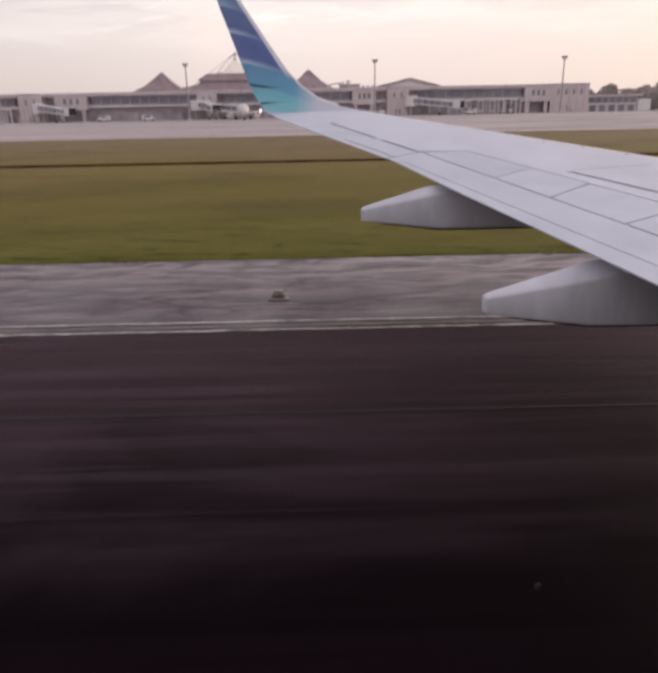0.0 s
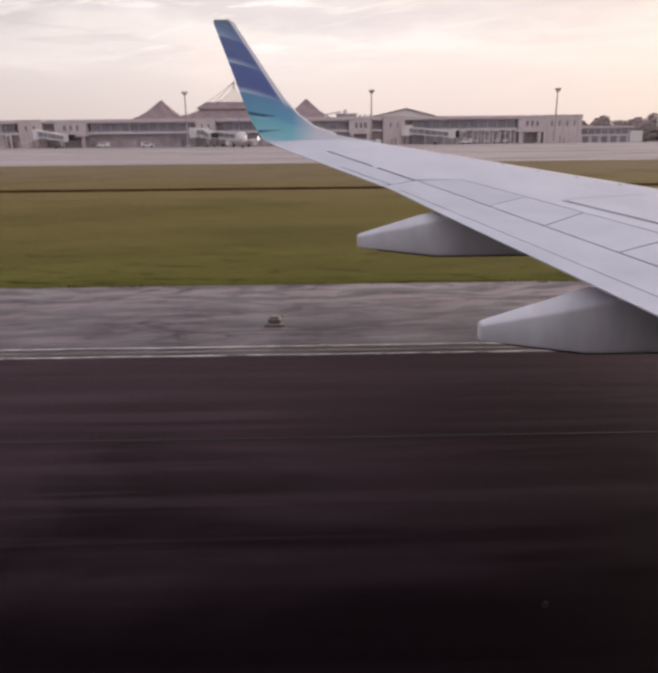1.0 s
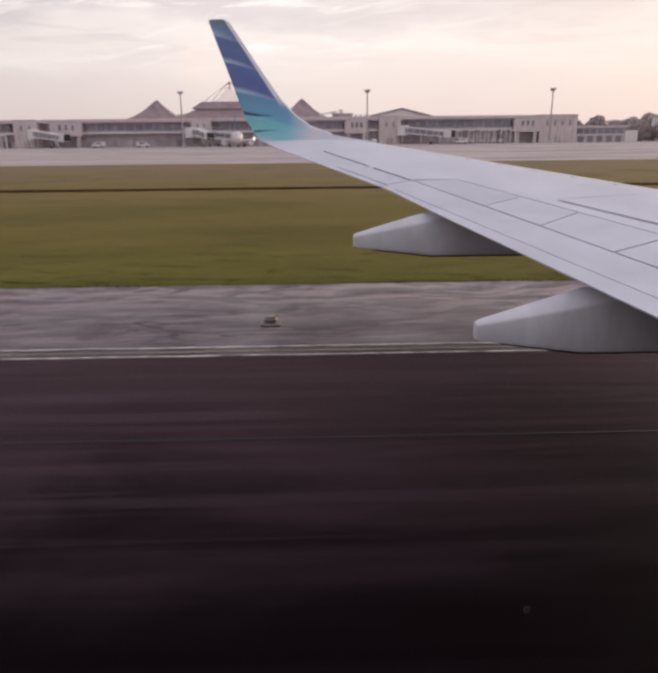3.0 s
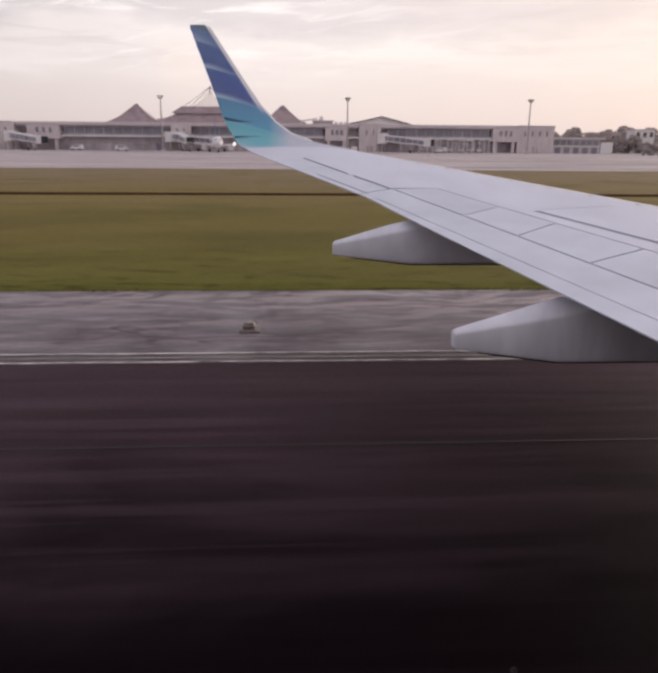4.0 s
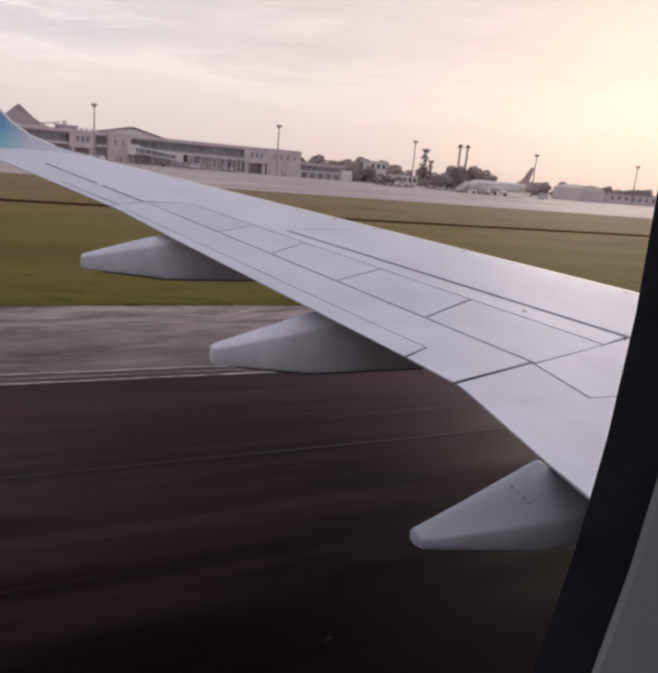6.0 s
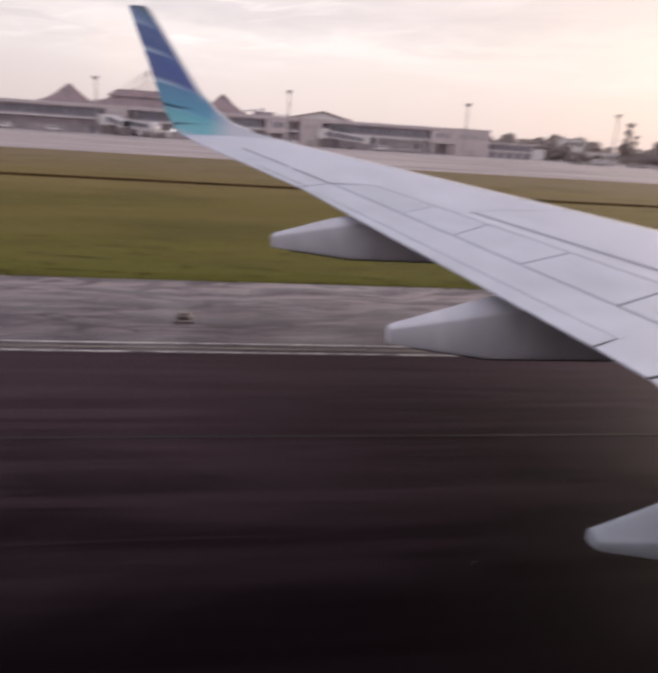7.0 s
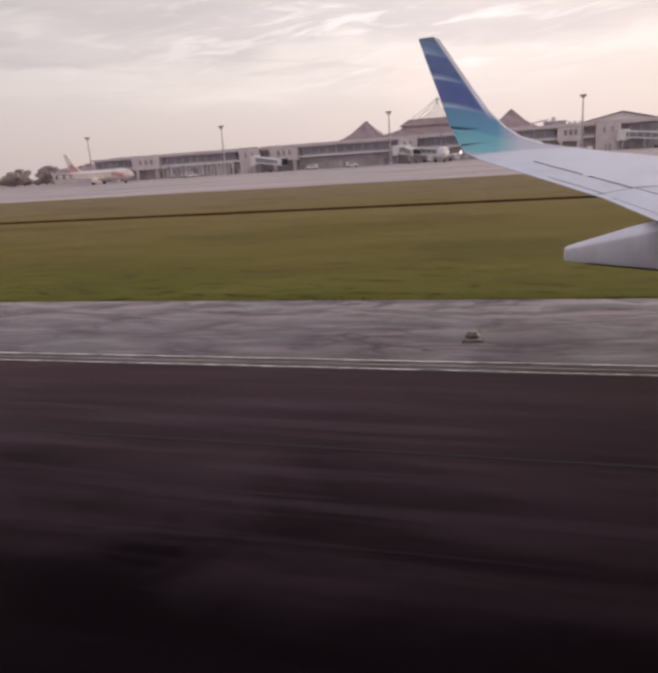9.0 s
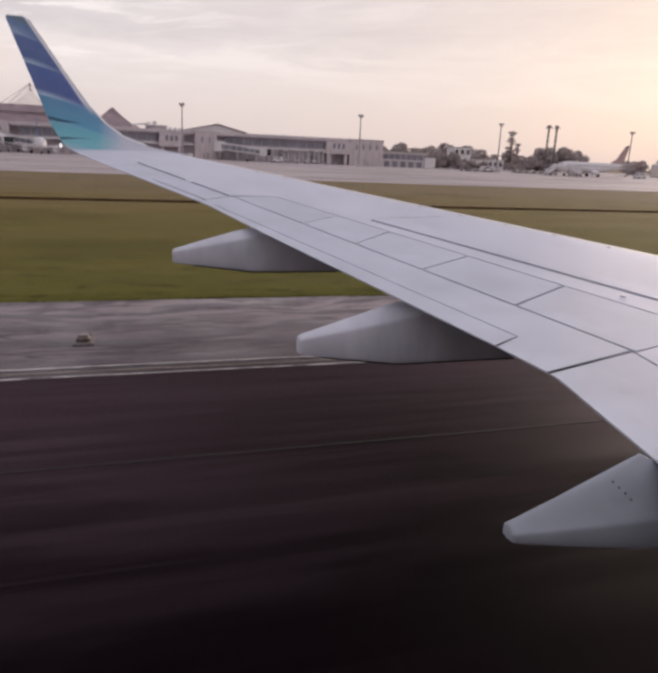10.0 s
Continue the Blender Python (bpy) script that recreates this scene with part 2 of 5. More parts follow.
PAINT_LINE = surface("worn_marking_paint", (0.38, 0.33, 0.33), 0.7, vary=0.6, scale=2.2, stretch=(0.9, 4, 1), grain=0.5, grain_scale=14, tint=(0.84, 0.78, 0.76))
YELLOW_LINE = surface("worn_yellow_paint", (0.29, 0.24, 0.20), 0.7, vary=0.6, scale=0.7, stretch=(0.5, 3, 1), grain=0.4, grain_scale=14)
LAMP_PAINT = surface("dark_fixture_paint", (0.065, 0.048, 0.044), 0.5, vary=0.25, scale=9)
STAINED_STEEL = surface("stained_plate", (0.24, 0.20, 0.19), 0.7, vary=0.4, scale=12)
LAMP_LENS = surface("pale_lamp_lens", (0.17, 0.135, 0.12), 0.3, vary=0.1, scale=20)


def ground_material(name, build):
    m = bpy.data.materials.new(name)
    m.use_nodes = True
    k = Nodes(m.node_tree)
    place = k.add("ShaderNodeNewGeometry").outputs["Position"]
    shader = k.add("ShaderNodeBsdfPrincipled")
    build(k, place, shader)
    k.link(shader.outputs[0], k.add("ShaderNodeOutputMaterial").inputs[0])
    return m


def asphalt(k, place, shader):
    """Damp, rubber-streaked asphalt: long marks along the taxiway over a fine grain, with aircraft shade in the colour.
    """
    streak = k.noise(k.vec("MULTIPLY", place, (0.06, 0.9, 1)), 1.5, 4.0, 0.55, 0.4)
    patch = k.noise(k.vec("MULTIPLY", place, (0.22, 0.5, 1)), 0.9, 4.0, 0.6, 0.8)
    grit = k.noise(k.vec("MULTIPLY", place, (0.3, 1, 1)), 28.0, 3.0, 0.7)
    tone = k.mix(k.ramp(streak, [(0.32, 0.0), (0.70, 1.0)]), (0.0042, 0.0018, 0.0031), (0.0082, 0.0040, 0.0064))
    # little paling near the aircraft, so its painted shade stays dark
    outer = k.ramp(k.math("MULTIPLY", k.add("ShaderNodeSeparateXYZ", Vector=place).outputs[1], 0.1), [(0.42, 0.05), (0.80, 1.0)])
    tone = k.mix(k.math("MULTIPLY", outer, k.ramp(patch, [(0.46, 0.0), (0.68, 0.6)])), tone, (0.040, 0.024, 0.031))
    # pale patches in a mid-taxiway band: window reflections put into the colour
    reflection_band = k.ramp(k.math("MULTIPLY", k.add("ShaderNodeSeparateXYZ", Vector=place).outputs[1], 0.1), [(0.40, 0.0), (0.58, 1.0), (0.70, 1.0), (0.86, 0.0)])
    tone = k.mix(k.math("MULTIPLY", k.math("MULTIPLY", reflection_band, k.ramp(patch, [(0.40, 0.0), (0.62, 1.0)])), 0.5), tone, (0.036, 0.025, 0.032))
    tone = k.mix(0.25, tone, k.ramp(grit, [(0.35, 0.2), (0.65, 0.8)]), "OVERLAY")
    side = k.add("ShaderNodeSeparateXYZ", Vector=place).outputs[1]
    # paler with distance outboard: the aircraft's shade on the ground, painted in
    worn = k.ramp(k.math("MULTIPLY", k.math("ADD", side, k.math("MULTIPLY", k.math("SUBTRACT", patch, 0.5), 4.0)), 0.1), [(0.44, 0.0), (0.74, 0.6), (1.0, 1.0)])
    tone = k.mix(k.math("MULTIPLY", worn, k.ramp(streak, [(0.30, 0.68), (0.62, 1.0)])), tone, (0.062, 0.040, 0.047))
    scuff = k.noise(k.vec("MULTIPLY", place, (0.07, 1.6, 1)), 1.6, 5.0, 0.65, 0.8)
    tone = k.mix(k.math("MULTIPLY", outer, k.ramp(scuff, [(0.48, 0.0), (0.64, 0.6)])), tone, (0.082, 0.056, 0.068))
    k.put(shader, "Base Color", tone)
    k.put(shader, "Roughness", k.ramp(streak, [(0.3, 0.48), (0.7, 0.66)]))
    shader.inputs["Specular IOR Level"].default_value = 0.012
    shader.inputs["Specular Tint"].default_value = (1.0, 0.72, 0.95, 1)
    shader.inputs["Sheen Weight"].default_value = 0.075
    shader.inputs["Sheen Roughness"].default_value = 0.18
    shader.inputs["Sheen Tint"].default_value = (1.0, 0.60, 0.74, 1)
    node = k.add("ShaderNodeBump", Strength=0.15, Distance=0.01, Height=grit)
    k.put(shader, "Normal", node.outputs[0])


def shoulder_concrete(k, place, shader):
    """Weathered pale shoulder: dull purple damp patches, dark wandering cracks and rims with relief shading painted in.
    """
    lens = k.noise(k.vec("MULTIPLY", place, (0.26, 0.52, 1)), 1.5, 5.0, 0.55, 0.6)
    spots = k.noise(k.vec("MULTIPLY", place, (0.75, 1.9, 1)), 1.3, 4.0, 0.6, 0.5)
    wander = k.noise(k.vec("MULTIPLY", place, (0.15, 0.90, 1)), 1.9, 5.0, 0.60, 0.6)
    rims = k.noise(k.vec("ADD", k.vec("MULTIPLY", place, (0.13, 0.50, 1)), (3.0, 8.0, 0.0)), 1.1, 2.0, 0.5, 0.7)
    pale = k.noise(k.vec("MULTIPLY", place, (0.09, 0.6, 1)), 0.9, 4.0, 0.6, 0.6)
    grit = k.noise(k.vec("MULTIPLY", place, (0.45, 1, 1)), 16.0, 3.0, 0.7)
    split = k.add("ShaderNodeSeparateXYZ", Vector=place)
    edge = k.math("ADD", split.outputs[1], k.math("MULTIPLY", k.math("SUBTRACT", pale, 0.5), 3.4))
    band = k.ramp(k.math("MULTIPLY", k.math("SUBTRACT", edge, 10.9), 0.19), [(0.0, 0.0), (0.45, 0.24), (0.78, 0.66), (1.0, 1.0)])
    tone = k.mix(band, (0.082, 0.062, 0.077), (0.285, 0.236, 0.246))
    # offset copy embosses the patches: one side painted dark, the other pale
    beyond = k.noise(k.vec("MULTIPLY", k.vec("ADD", place, (0.10, -0.26, 0.0)), (0.26, 0.52, 1)), 1.5, 5.0, 0.55, 0.6)
    lip = k.math("ADD", k.math("MULTIPLY", k.math("SUBTRACT", lens, beyond), 7.5), 0.5)
    tone = k.mix(k.ramp(lens, [(0.38, 0.60), (0.54, 0.0)]), tone, (0.095, 0.075, 0.094))
    tone = k.mix(k.ramp(lip, [(0.10, 0.80), (0.40, 0.0)]), tone, (0.080, 0.060, 0.074))
    tone = k.mix(k.math("MULTIPLY", k.ramp(lip, [(0.60, 0.0), (0.95, 0.55)]), k.ramp(band, [(0.0, 0.25), (1.0, 1.0)])), tone, (0.43, 0.365, 0.36))
    tone = k.mix(k.ramp(wander, [(0.52, 0.0), (0.68, 0.45)]), tone, (0.40, 0.34, 0.345))
    tone = k.mix(k.math("MULTIPLY", k.ramp(rims, [(0.470, 0.0), (0.488, 0.8), (0.500, 0.0)]), k.ramp(wander, [(0.40, 0.0), (0.52, 1.0)])), tone, (0.050, 0.038, 0.046))
    tone = k.mix(k.ramp(spots, [(0.31, 0.8), (0.37, 0.0)]), tone, (0.055, 0.042, 0.052))
    tone = k.mix(k.ramp(k.math("SUBTRACT", split.outputs[1], 10.6), [(0.55, 0.75), (0.75, 0.0)]), tone, (0.052, 0.038, 0.046))
    tone = k.mix(0.22, tone, k.ramp(grit, [(0.35, 0.2), (0.65, 0.8)]), "OVERLAY")
    k.put(shader, "Base Color", tone)
    k.put(shader, "Roughness", k.ramp(lens, [(0.40, 0.42), (0.6, 0.8)]))
    node = k.add("ShaderNodeBump", Strength=0.3, Distance=0.02, Height=grit)
    k.put(shader, "Normal", node.outputs[0])


def grassland(k, place, shader):
    """Mown airfield grass: greener by the taxiway, dry and brown towards the apron."""
    split = k.add("ShaderNodeSeparateXYZ", Vector=place)
    tufts = k.noise(k.vec("MULTIPLY", place, (0.42, 1, 1)), 1.5, 6.0, 0.66, 0.5)
    mottle = k.noise(k.vec("MULTIPLY", place, (0.10, 0.22, 1)), 1.0, 4.0, 0.6, 0.6)
    patch = k.noise(k.vec("MULTIPLY", place, (0.03, 0.16, 1)), 1.0, 5.0, 0.6, 0.5)
    blades = k.noise(k.vec("MULTIPLY", place, (0.6, 1, 1)), 14.0, 3.0, 0.7)
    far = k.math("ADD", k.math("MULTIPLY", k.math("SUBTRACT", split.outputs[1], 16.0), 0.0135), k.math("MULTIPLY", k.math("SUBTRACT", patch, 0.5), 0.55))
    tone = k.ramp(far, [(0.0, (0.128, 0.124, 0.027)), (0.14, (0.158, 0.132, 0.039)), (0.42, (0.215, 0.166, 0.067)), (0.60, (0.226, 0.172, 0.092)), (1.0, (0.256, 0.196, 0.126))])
    tone = k.mix(k.ramp(mottle, [(0.36, 0.45), (0.50, 0.0)]), tone, (0.110, 0.095, 0.035))
    tone = k.mix(k.ramp(mottle, [(0.52, 0.0), (0.66, 0.4)]), tone, (0.206, 0.171, 0.063))
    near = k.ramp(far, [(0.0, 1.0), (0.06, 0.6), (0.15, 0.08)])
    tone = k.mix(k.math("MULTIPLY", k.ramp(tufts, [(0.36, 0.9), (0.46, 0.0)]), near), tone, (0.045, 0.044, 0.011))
    tone = k.mix(k.ramp(tufts, [(0.55, 0.0), (0.75, 0.35)]), tone, (0.233, 0.200, 0.060))
    tone = k.mix(0.3, tone, k.ramp(blades, [(0.3, 0.2), (0.7, 0.8)]), "OVERLAY")
    k.put(shader, "Base Color", tone)
    k.put(shader, "Roughness", 0.9)
    shader.inputs["Specular IOR Level"].default_value = 0.03
    node = k.add("ShaderNodeBump", Strength=0.25, Distance=0.06, Height=tufts)
    k.put(shader, "Normal", node.outputs[0])


def apron_concrete(k, place, shader):
    """Pale apron slabs with joints, tyre marks and damp streaks."""
    streak = k.noise(k.vec("MULTIPLY", place, (0.02, 0.10, 1)), 1.2, 5.0, 0.62, 0.8)
    patch = k.noise(k.vec("MULTIPLY", place, (0.012, 0.05, 1)), 1.0, 3.0, 0.6)
    joints = k.tree.nodes.new("ShaderNodeTexBrick")
    joints.offset = 0.0
    for key, v in (("Vector", place), ("Scale", 0.13), ("Mortar Size", 0.006), ("Brick Width", 1.0), ("Row Height", 1.0)):
        k.put(joints, key, v)
    tone = k.mix(k.ramp(streak, [(0.36, 0.0), (0.64, 1.0)]), (0.31, 0.268, 0.275), (0.58, 0.507, 0.505))
    tone = k.mix(k.ramp(patch, [(0.45, 0.0), (0.7, 0.4)]), tone, (0.60, 0.525, 0.50))
    tone = k.mix(k.math("MULTIPLY", joints.outputs["Fac"], 0.4), tone, (0.14, 0.12, 0.12))
    k.put(shader, "Base Color", tone)
    k.put(shader, "Roughness", k.ramp(streak, [(0.35, 0.70), (0.65, 0.88)]))
    shader.inputs["Specular IOR Level"].default_value = 0.15


ASPHALT = ground_material("damp_asphalt", asphalt)
SHOULDER = ground_material("weathered_shoulder", shoulder_concrete)
GRASS = ground_material("airfield_grass", grassland)
APRON = ground_material("apron_concrete", apron_concrete)


def winglet_paint(k, place, shader):
    """Blue bands that step from turquoise at the root to dark blue at the tip, with pale feathered edges."""
    split = k.add("ShaderNodeSeparateXYZ", Vector=place)
    s = k.math("ADD", split.outputs[2], k.math("MULTIPLY", k.math("ADD", split.outputs[0], 1.9), 0.17))
    s = k.math("MULTIPLY", k.math("SUBTRACT", s, 3.4), 1 / 3.0)
    rise = k.math("SUBTRACT", split.outputs[2], 4.05)
    aft = k.math("ADD", k.math("ADD", split.outputs[0], 1.55), k.math("MULTIPLY", rise, 0.374))
    u = k.math("DIVIDE", aft, k.math("SUBTRACT", 1.1, k.math("MULTIPLY", rise, 0.33)))
    s = k.math("ADD", s, k.math("MULTIPLY", k.math("MULTIPLY", u, u), 0.035))
    body = k.ramp(s, [
        (0.06, (0.60, 0.60, 0.66)), (0.125, (0.20, 0.52, 0.58)), (0.235, (0.14, 0.46, 0.54)), (0.25, (0.11, 0.36, 0.52)), (0.41, (0.115, 0.29, 0.49)),
        (0.415, (0.085, 0.125, 0.35)), (0.60, (0.095, 0.155, 0.39)), (0.612, (0.085, 0.135, 0.34)), (0.78, (0.10, 0.165, 0.38)), (0.865, (0.14, 0.23, 0.41)), (0.885, (0.13, 0.19, 0.25))])
    streak = k.ramp(s, [(0.232, 0.0), (0.240, 0.30), (0.262, 0.0), (0.400, 0.0), (0.412, 0.85), (0.446, 0.0), (0.598, 0.0), (0.608, 0.85), (0.645, 0.0), (0.775, 0.0), (0.785, 0.55), (0.835, 0.15), (0.85, 0.0)])
    body = k.mix(k.math("MULTIPLY", streak, k.ramp(u, [(0.15, 1.0), (0.95, 0.12)])), body, (0.52, 0.68, 0.82))
    body = k.mix(k.math("MULTIPLY", k.ramp(u, [(0.85, 0.0), (0.90, 1.0)]), k.ramp(rise, [(0.15, 0.0), (0.45, 1.0)])), body, (0.90, 0.89, 0.92))
    soot = k.noise(place, 3.0, 4.0, 0.6)
    body = k.mix(k.ramp(soot, [(0.4, 0.0), (0.8, 0.12)]), body, (0.5, 0.5, 0.55))
    fade = k.ramp(k.math("ADD", k.math("MULTIPLY", split.outputs[0], 1.4), 0.85), [(0.05, 0.0), (0.8, 1.0)])
    body = k.mix(fade, body, (0.58, 0.58, 0.65))
    k.put(shader, "Base Color", body)
    k.put(shader, "Roughness", 0.38)


WINGLET = ground_material("winglet_livery", winglet_paint)
FEATHER = surface("dark_teal_feather", (0.03, 0.10, 0.17), 0.4, vary=0.1)

TIP_LAMP = bpy.data.materials.new("lit_position_light")
TIP_LAMP.use_nodes = True
TIP_LAMP.node_tree.nodes["Principled BSDF"].inputs["Emission Color"].default_value = (1, 0.97, 0.94, 1)
TIP_LAMP.node_tree.nodes["Principled BSDF"].inputs["Emission Strength"].default_value = 1.0

GLASS = bpy.data.materials.new("clear_acrylic")
GLASS.use_nodes = True
k = Nodes(GLASS.node_tree)
clear = k.add("ShaderNodeBsdfTransparent", Color=(0.97, 0.97, 0.98, 1))
shine = k.add("ShaderNodeBsdfGlossy", Color=(1, 1, 1, 1), Roughness=0.02)
mixed = k.add("ShaderNodeMixShader", i0=0.003, i1=clear.outputs[0], i2=shine.outputs[0])
k.link(mixed.outputs[0], k.add("ShaderNodeOutputMaterial").inputs[0])


# ---- mesh helpers ----
def link_mesh(name, verts, faces, material, smooth=False):
    me = bpy.data.meshes.new(name)
    me.from_pydata([tuple(v) for v in verts], [], faces)
    me.validate()
    me.update()
    me.materials.append(material)
    if smooth:
        me.polygons.foreach_set("use_smooth", [True] * len(me.polygons))
    return me


def part(name, data, material=None, parent=None, label="", at=None):
    """One mesh object, from a bmesh or a mesh, under a thing or a part."""
    if isinstance(data, bmesh.types.BMesh):
        me = bpy.data.meshes.new(name)
        bmesh.ops.recalc_face_normals(data, faces=data.faces)
        data.to_mesh(me)
        data.free()
        me.materials.append(material)
        data = me
    ob = new(name, data)
    if at is not None:
        ob.matrix_basis = at
    if parent is not None:
        ob.parent = parent
    if label:
        tagged(ob, label)
    return ob


def thing(name, label, category, group="", kind="", at=None):
    ob = new(name)
    ob.empty_display_size = 0.2
    if at is not None:
        ob.matrix_basis = at
    return tagged(ob, label, category, group, kind)


def box(size, at=(0, 0, 0), bevel=0.0, bm=None, turn=None):
    """A block of that size with its centre at a place, its edges rounded by bevel."""
    own = bmesh.new()
    bmesh.ops.create_cube(own, size=1.0, matrix=Matrix.Diagonal((*size, 1)))
    if bevel:
        bmesh.ops.bevel(own, geom=own.edges[:], offset=bevel, segments=2, affect="EDGES")
    m = Matrix.Translation(at) @ (turn if turn is not None else Matrix())
    bmesh.ops.transform(own, matrix=m, verts=own.verts)
    return merge(bm, own)


def merge(bm, own):
    if bm is None:
        return own
    me = bpy.data.meshes.new("tmp")
    own.to_mesh(me)
    own.free()
    bm.from_mesh(me)
    bpy.data.meshes.remove(me)
    return bm


def rod(a, b, r1, r2=None, sides=8, bm=None):
    a, b = Vector(a), Vector(b)
    own = bmesh.new()
    bmesh.ops.create_cone(own, cap_ends=True, segments=sides, radius1=r1, radius2=r1 if r2 is None else r2, depth=(b - a).length)
    turn = (b - a).to_track_quat("Z", "Y").to_matrix().to_4x4()
    bmesh.ops.transform(own, matrix=Matrix.Translation((a + b) / 2) @ turn, verts=own.verts)
    return merge(bm, own)


def loft(rings, caps=True, closed=True):
    """Skin through rings of equal point count."""
    bm = bmesh.new()
    vs = [[bm.verts.new(p) for p in ring] for ring in rings]
    m = len(rings[0])
    for a, b in zip(vs, vs[1:]):
        for i in range(m if closed else m - 1):
            j = (i + 1) % m
            bm.faces.new((a[i], a[j], b[j], b[i]))
    if caps:
        bm.faces.new(vs[0][::-1])
        bm.faces.new(vs[-1])
    return bm


def smooth(ob, angle=40):
    me = ob.data
    me.polygons.foreach_set("use_smooth", [True] * len(me.polygons))
    me.set_sharp_from_angle(angle=radians(angle))
    return ob


# ---- ground ----
def strip(name, y0, y1, z, thick, material, label, x0=-2500.0, x1=2500.0):
    bm = box((x1 - x0, y1 - y0, thick), ((x0 + x1) / 2, (y0 + y1) / 2, z - thick / 2))
    return tagged(part(name, bm, material), label, name, kind="structure")


DASH_LINE = surface("chipped_marking_paint", (0.18, 0.148, 0.152), 0.7, vary=0.6, scale=2.6, stretch=(0.9, 2, 1), grain=0.3, grain_scale=9, tint=(0.82, 0.76, 0.74))
DITCH = 48.45
profile = [(-2600, -0.06), (-40, -0.06), (16.2, -0.03), (17.0, 0.03), (DITCH - 1.0, 0.0), (DITCH - 0.7, -0.25), (DITCH + 0.3, -0.25), (DITCH + 0.75, 0.05), (60, 0.02), (95.0, 0.0), (96.5, -0.05), (500, -0.06), (2600, -0.06)]
xs = [-2600.0, -300.0, -120.0, -60.0, -30.0, 0.0, 30.0, 60.0, 120.0, 300.0, 2600.0]
verts = [(x, y, z) for x in xs for y, z in profile]
m_ = len(profile)
faces = [(i * m_ + j, (i + 1) * m_ + j, (i + 1) * m_ + j + 1, i * m_ + j + 1) for i in range(len(xs) - 1) for j in range(m_ - 1)]
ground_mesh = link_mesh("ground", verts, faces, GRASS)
ground_mesh.materials.append(surface("dark_ditch_soil", (0.066, 0.037, 0.017), 0.9, spec=0.03, vary=0.4, scale=1.0, stretch=(0.3, 1, 1)))
for f in ground_mesh.polygons:
    if abs(f.center.y - DITCH) < 1.0:
        f.material_index = 1
tagged(part("ground", ground_mesh), "mown olive airfield grass with a dark shallow ditch", "ground", kind="structure")
strip("taxiway", -34.0, 10.68, 0.0, 0.3, ASPHALT, "dark damp asphalt taxiway with rubber streaks")
strip("shoulder", 10.68, 16.38, -0.004, 0.3, SHOULDER, "weathered pale shoulder with dark stains beside the taxiway")
strip("apron", 95.6, 420.0, 0.0, 0.3, APRON, "pale concrete apron before the terminal")
for y, w, mat_ in ((11.22, 0.075, PAINT_LINE), (10.74, 0.06, DASH_LINE)):
    strip("edge_line", y - w / 2, y + w / 2, 0.006, 0.006, mat_, "worn pale taxiway edge line", -400, 400)
strip("edge_line", 10.94, 11.0, 0.005, 0.005, YELLOW_LINE, "faded yellow taxiway edge line", -400, 400)
strip("asphalt_seam", 7.45, 7.49, 0.004, 0.004, surface("pale_seam", (0.0145, 0.0100, 0.0125), 0.8, vary=0.7, scale=0.3, stretch=(0.3, 2, 1)), "pale paving seam along the asphalt taxiway", -400, 400)
for y, w, mat_ in ((150.0, 0.5, YELLOW_LINE), (205.0, 0.4, PAINT_LINE), (238.0, 0.5, YELLOW_LINE)):
    strip("apron_line", y - w / 2, y + w / 2, 0.008, 0.008, mat_, "worn guide line on the apron", -500, 500)


def edge_light(x, y):
    """A low elevated taxiway light on its plate, with a junction box behind it."""
    lamp_ = thing("taxiway_edge_light", "low dark taxiway edge light on a pale stained plate", "light", at=pose(x, y, -0.004))
    part("base_plate", box((0.40, 0.46, 0.04), (0, 0, 0.015), 0.012), STAINED_STEEL, lamp_, "stained steel base plate")
    body = rod((0, 0, 0.03), (0, 0, 0.11), 0.15, 0.12, 16)
    part("housing", body, LAMP_PAINT, lamp_)
    part("lens", rod((0, 0, 0.108), (0, 0, 0.165), 0.12, 0.09, 16), LAMP_LENS, lamp_, "dull smoked lens")
    part("collar", rod((0, 0, 0.095), (0, 0, 0.11), 0.14, 0.14, 16), STAINED_STEEL, lamp_)
    part("junction_box", box((0.24, 0.14, 0.08), (0.0, 0.36, 0.03), 0.015), LAMP_PAINT, lamp_)
    part("conduit", rod((0, 0.13, 0.03), (0, 0.33, 0.03), 0.025, 0.025, 8), SEALANT, lamp_)
    return lamp_


edge_light(-0.9, 12.75)


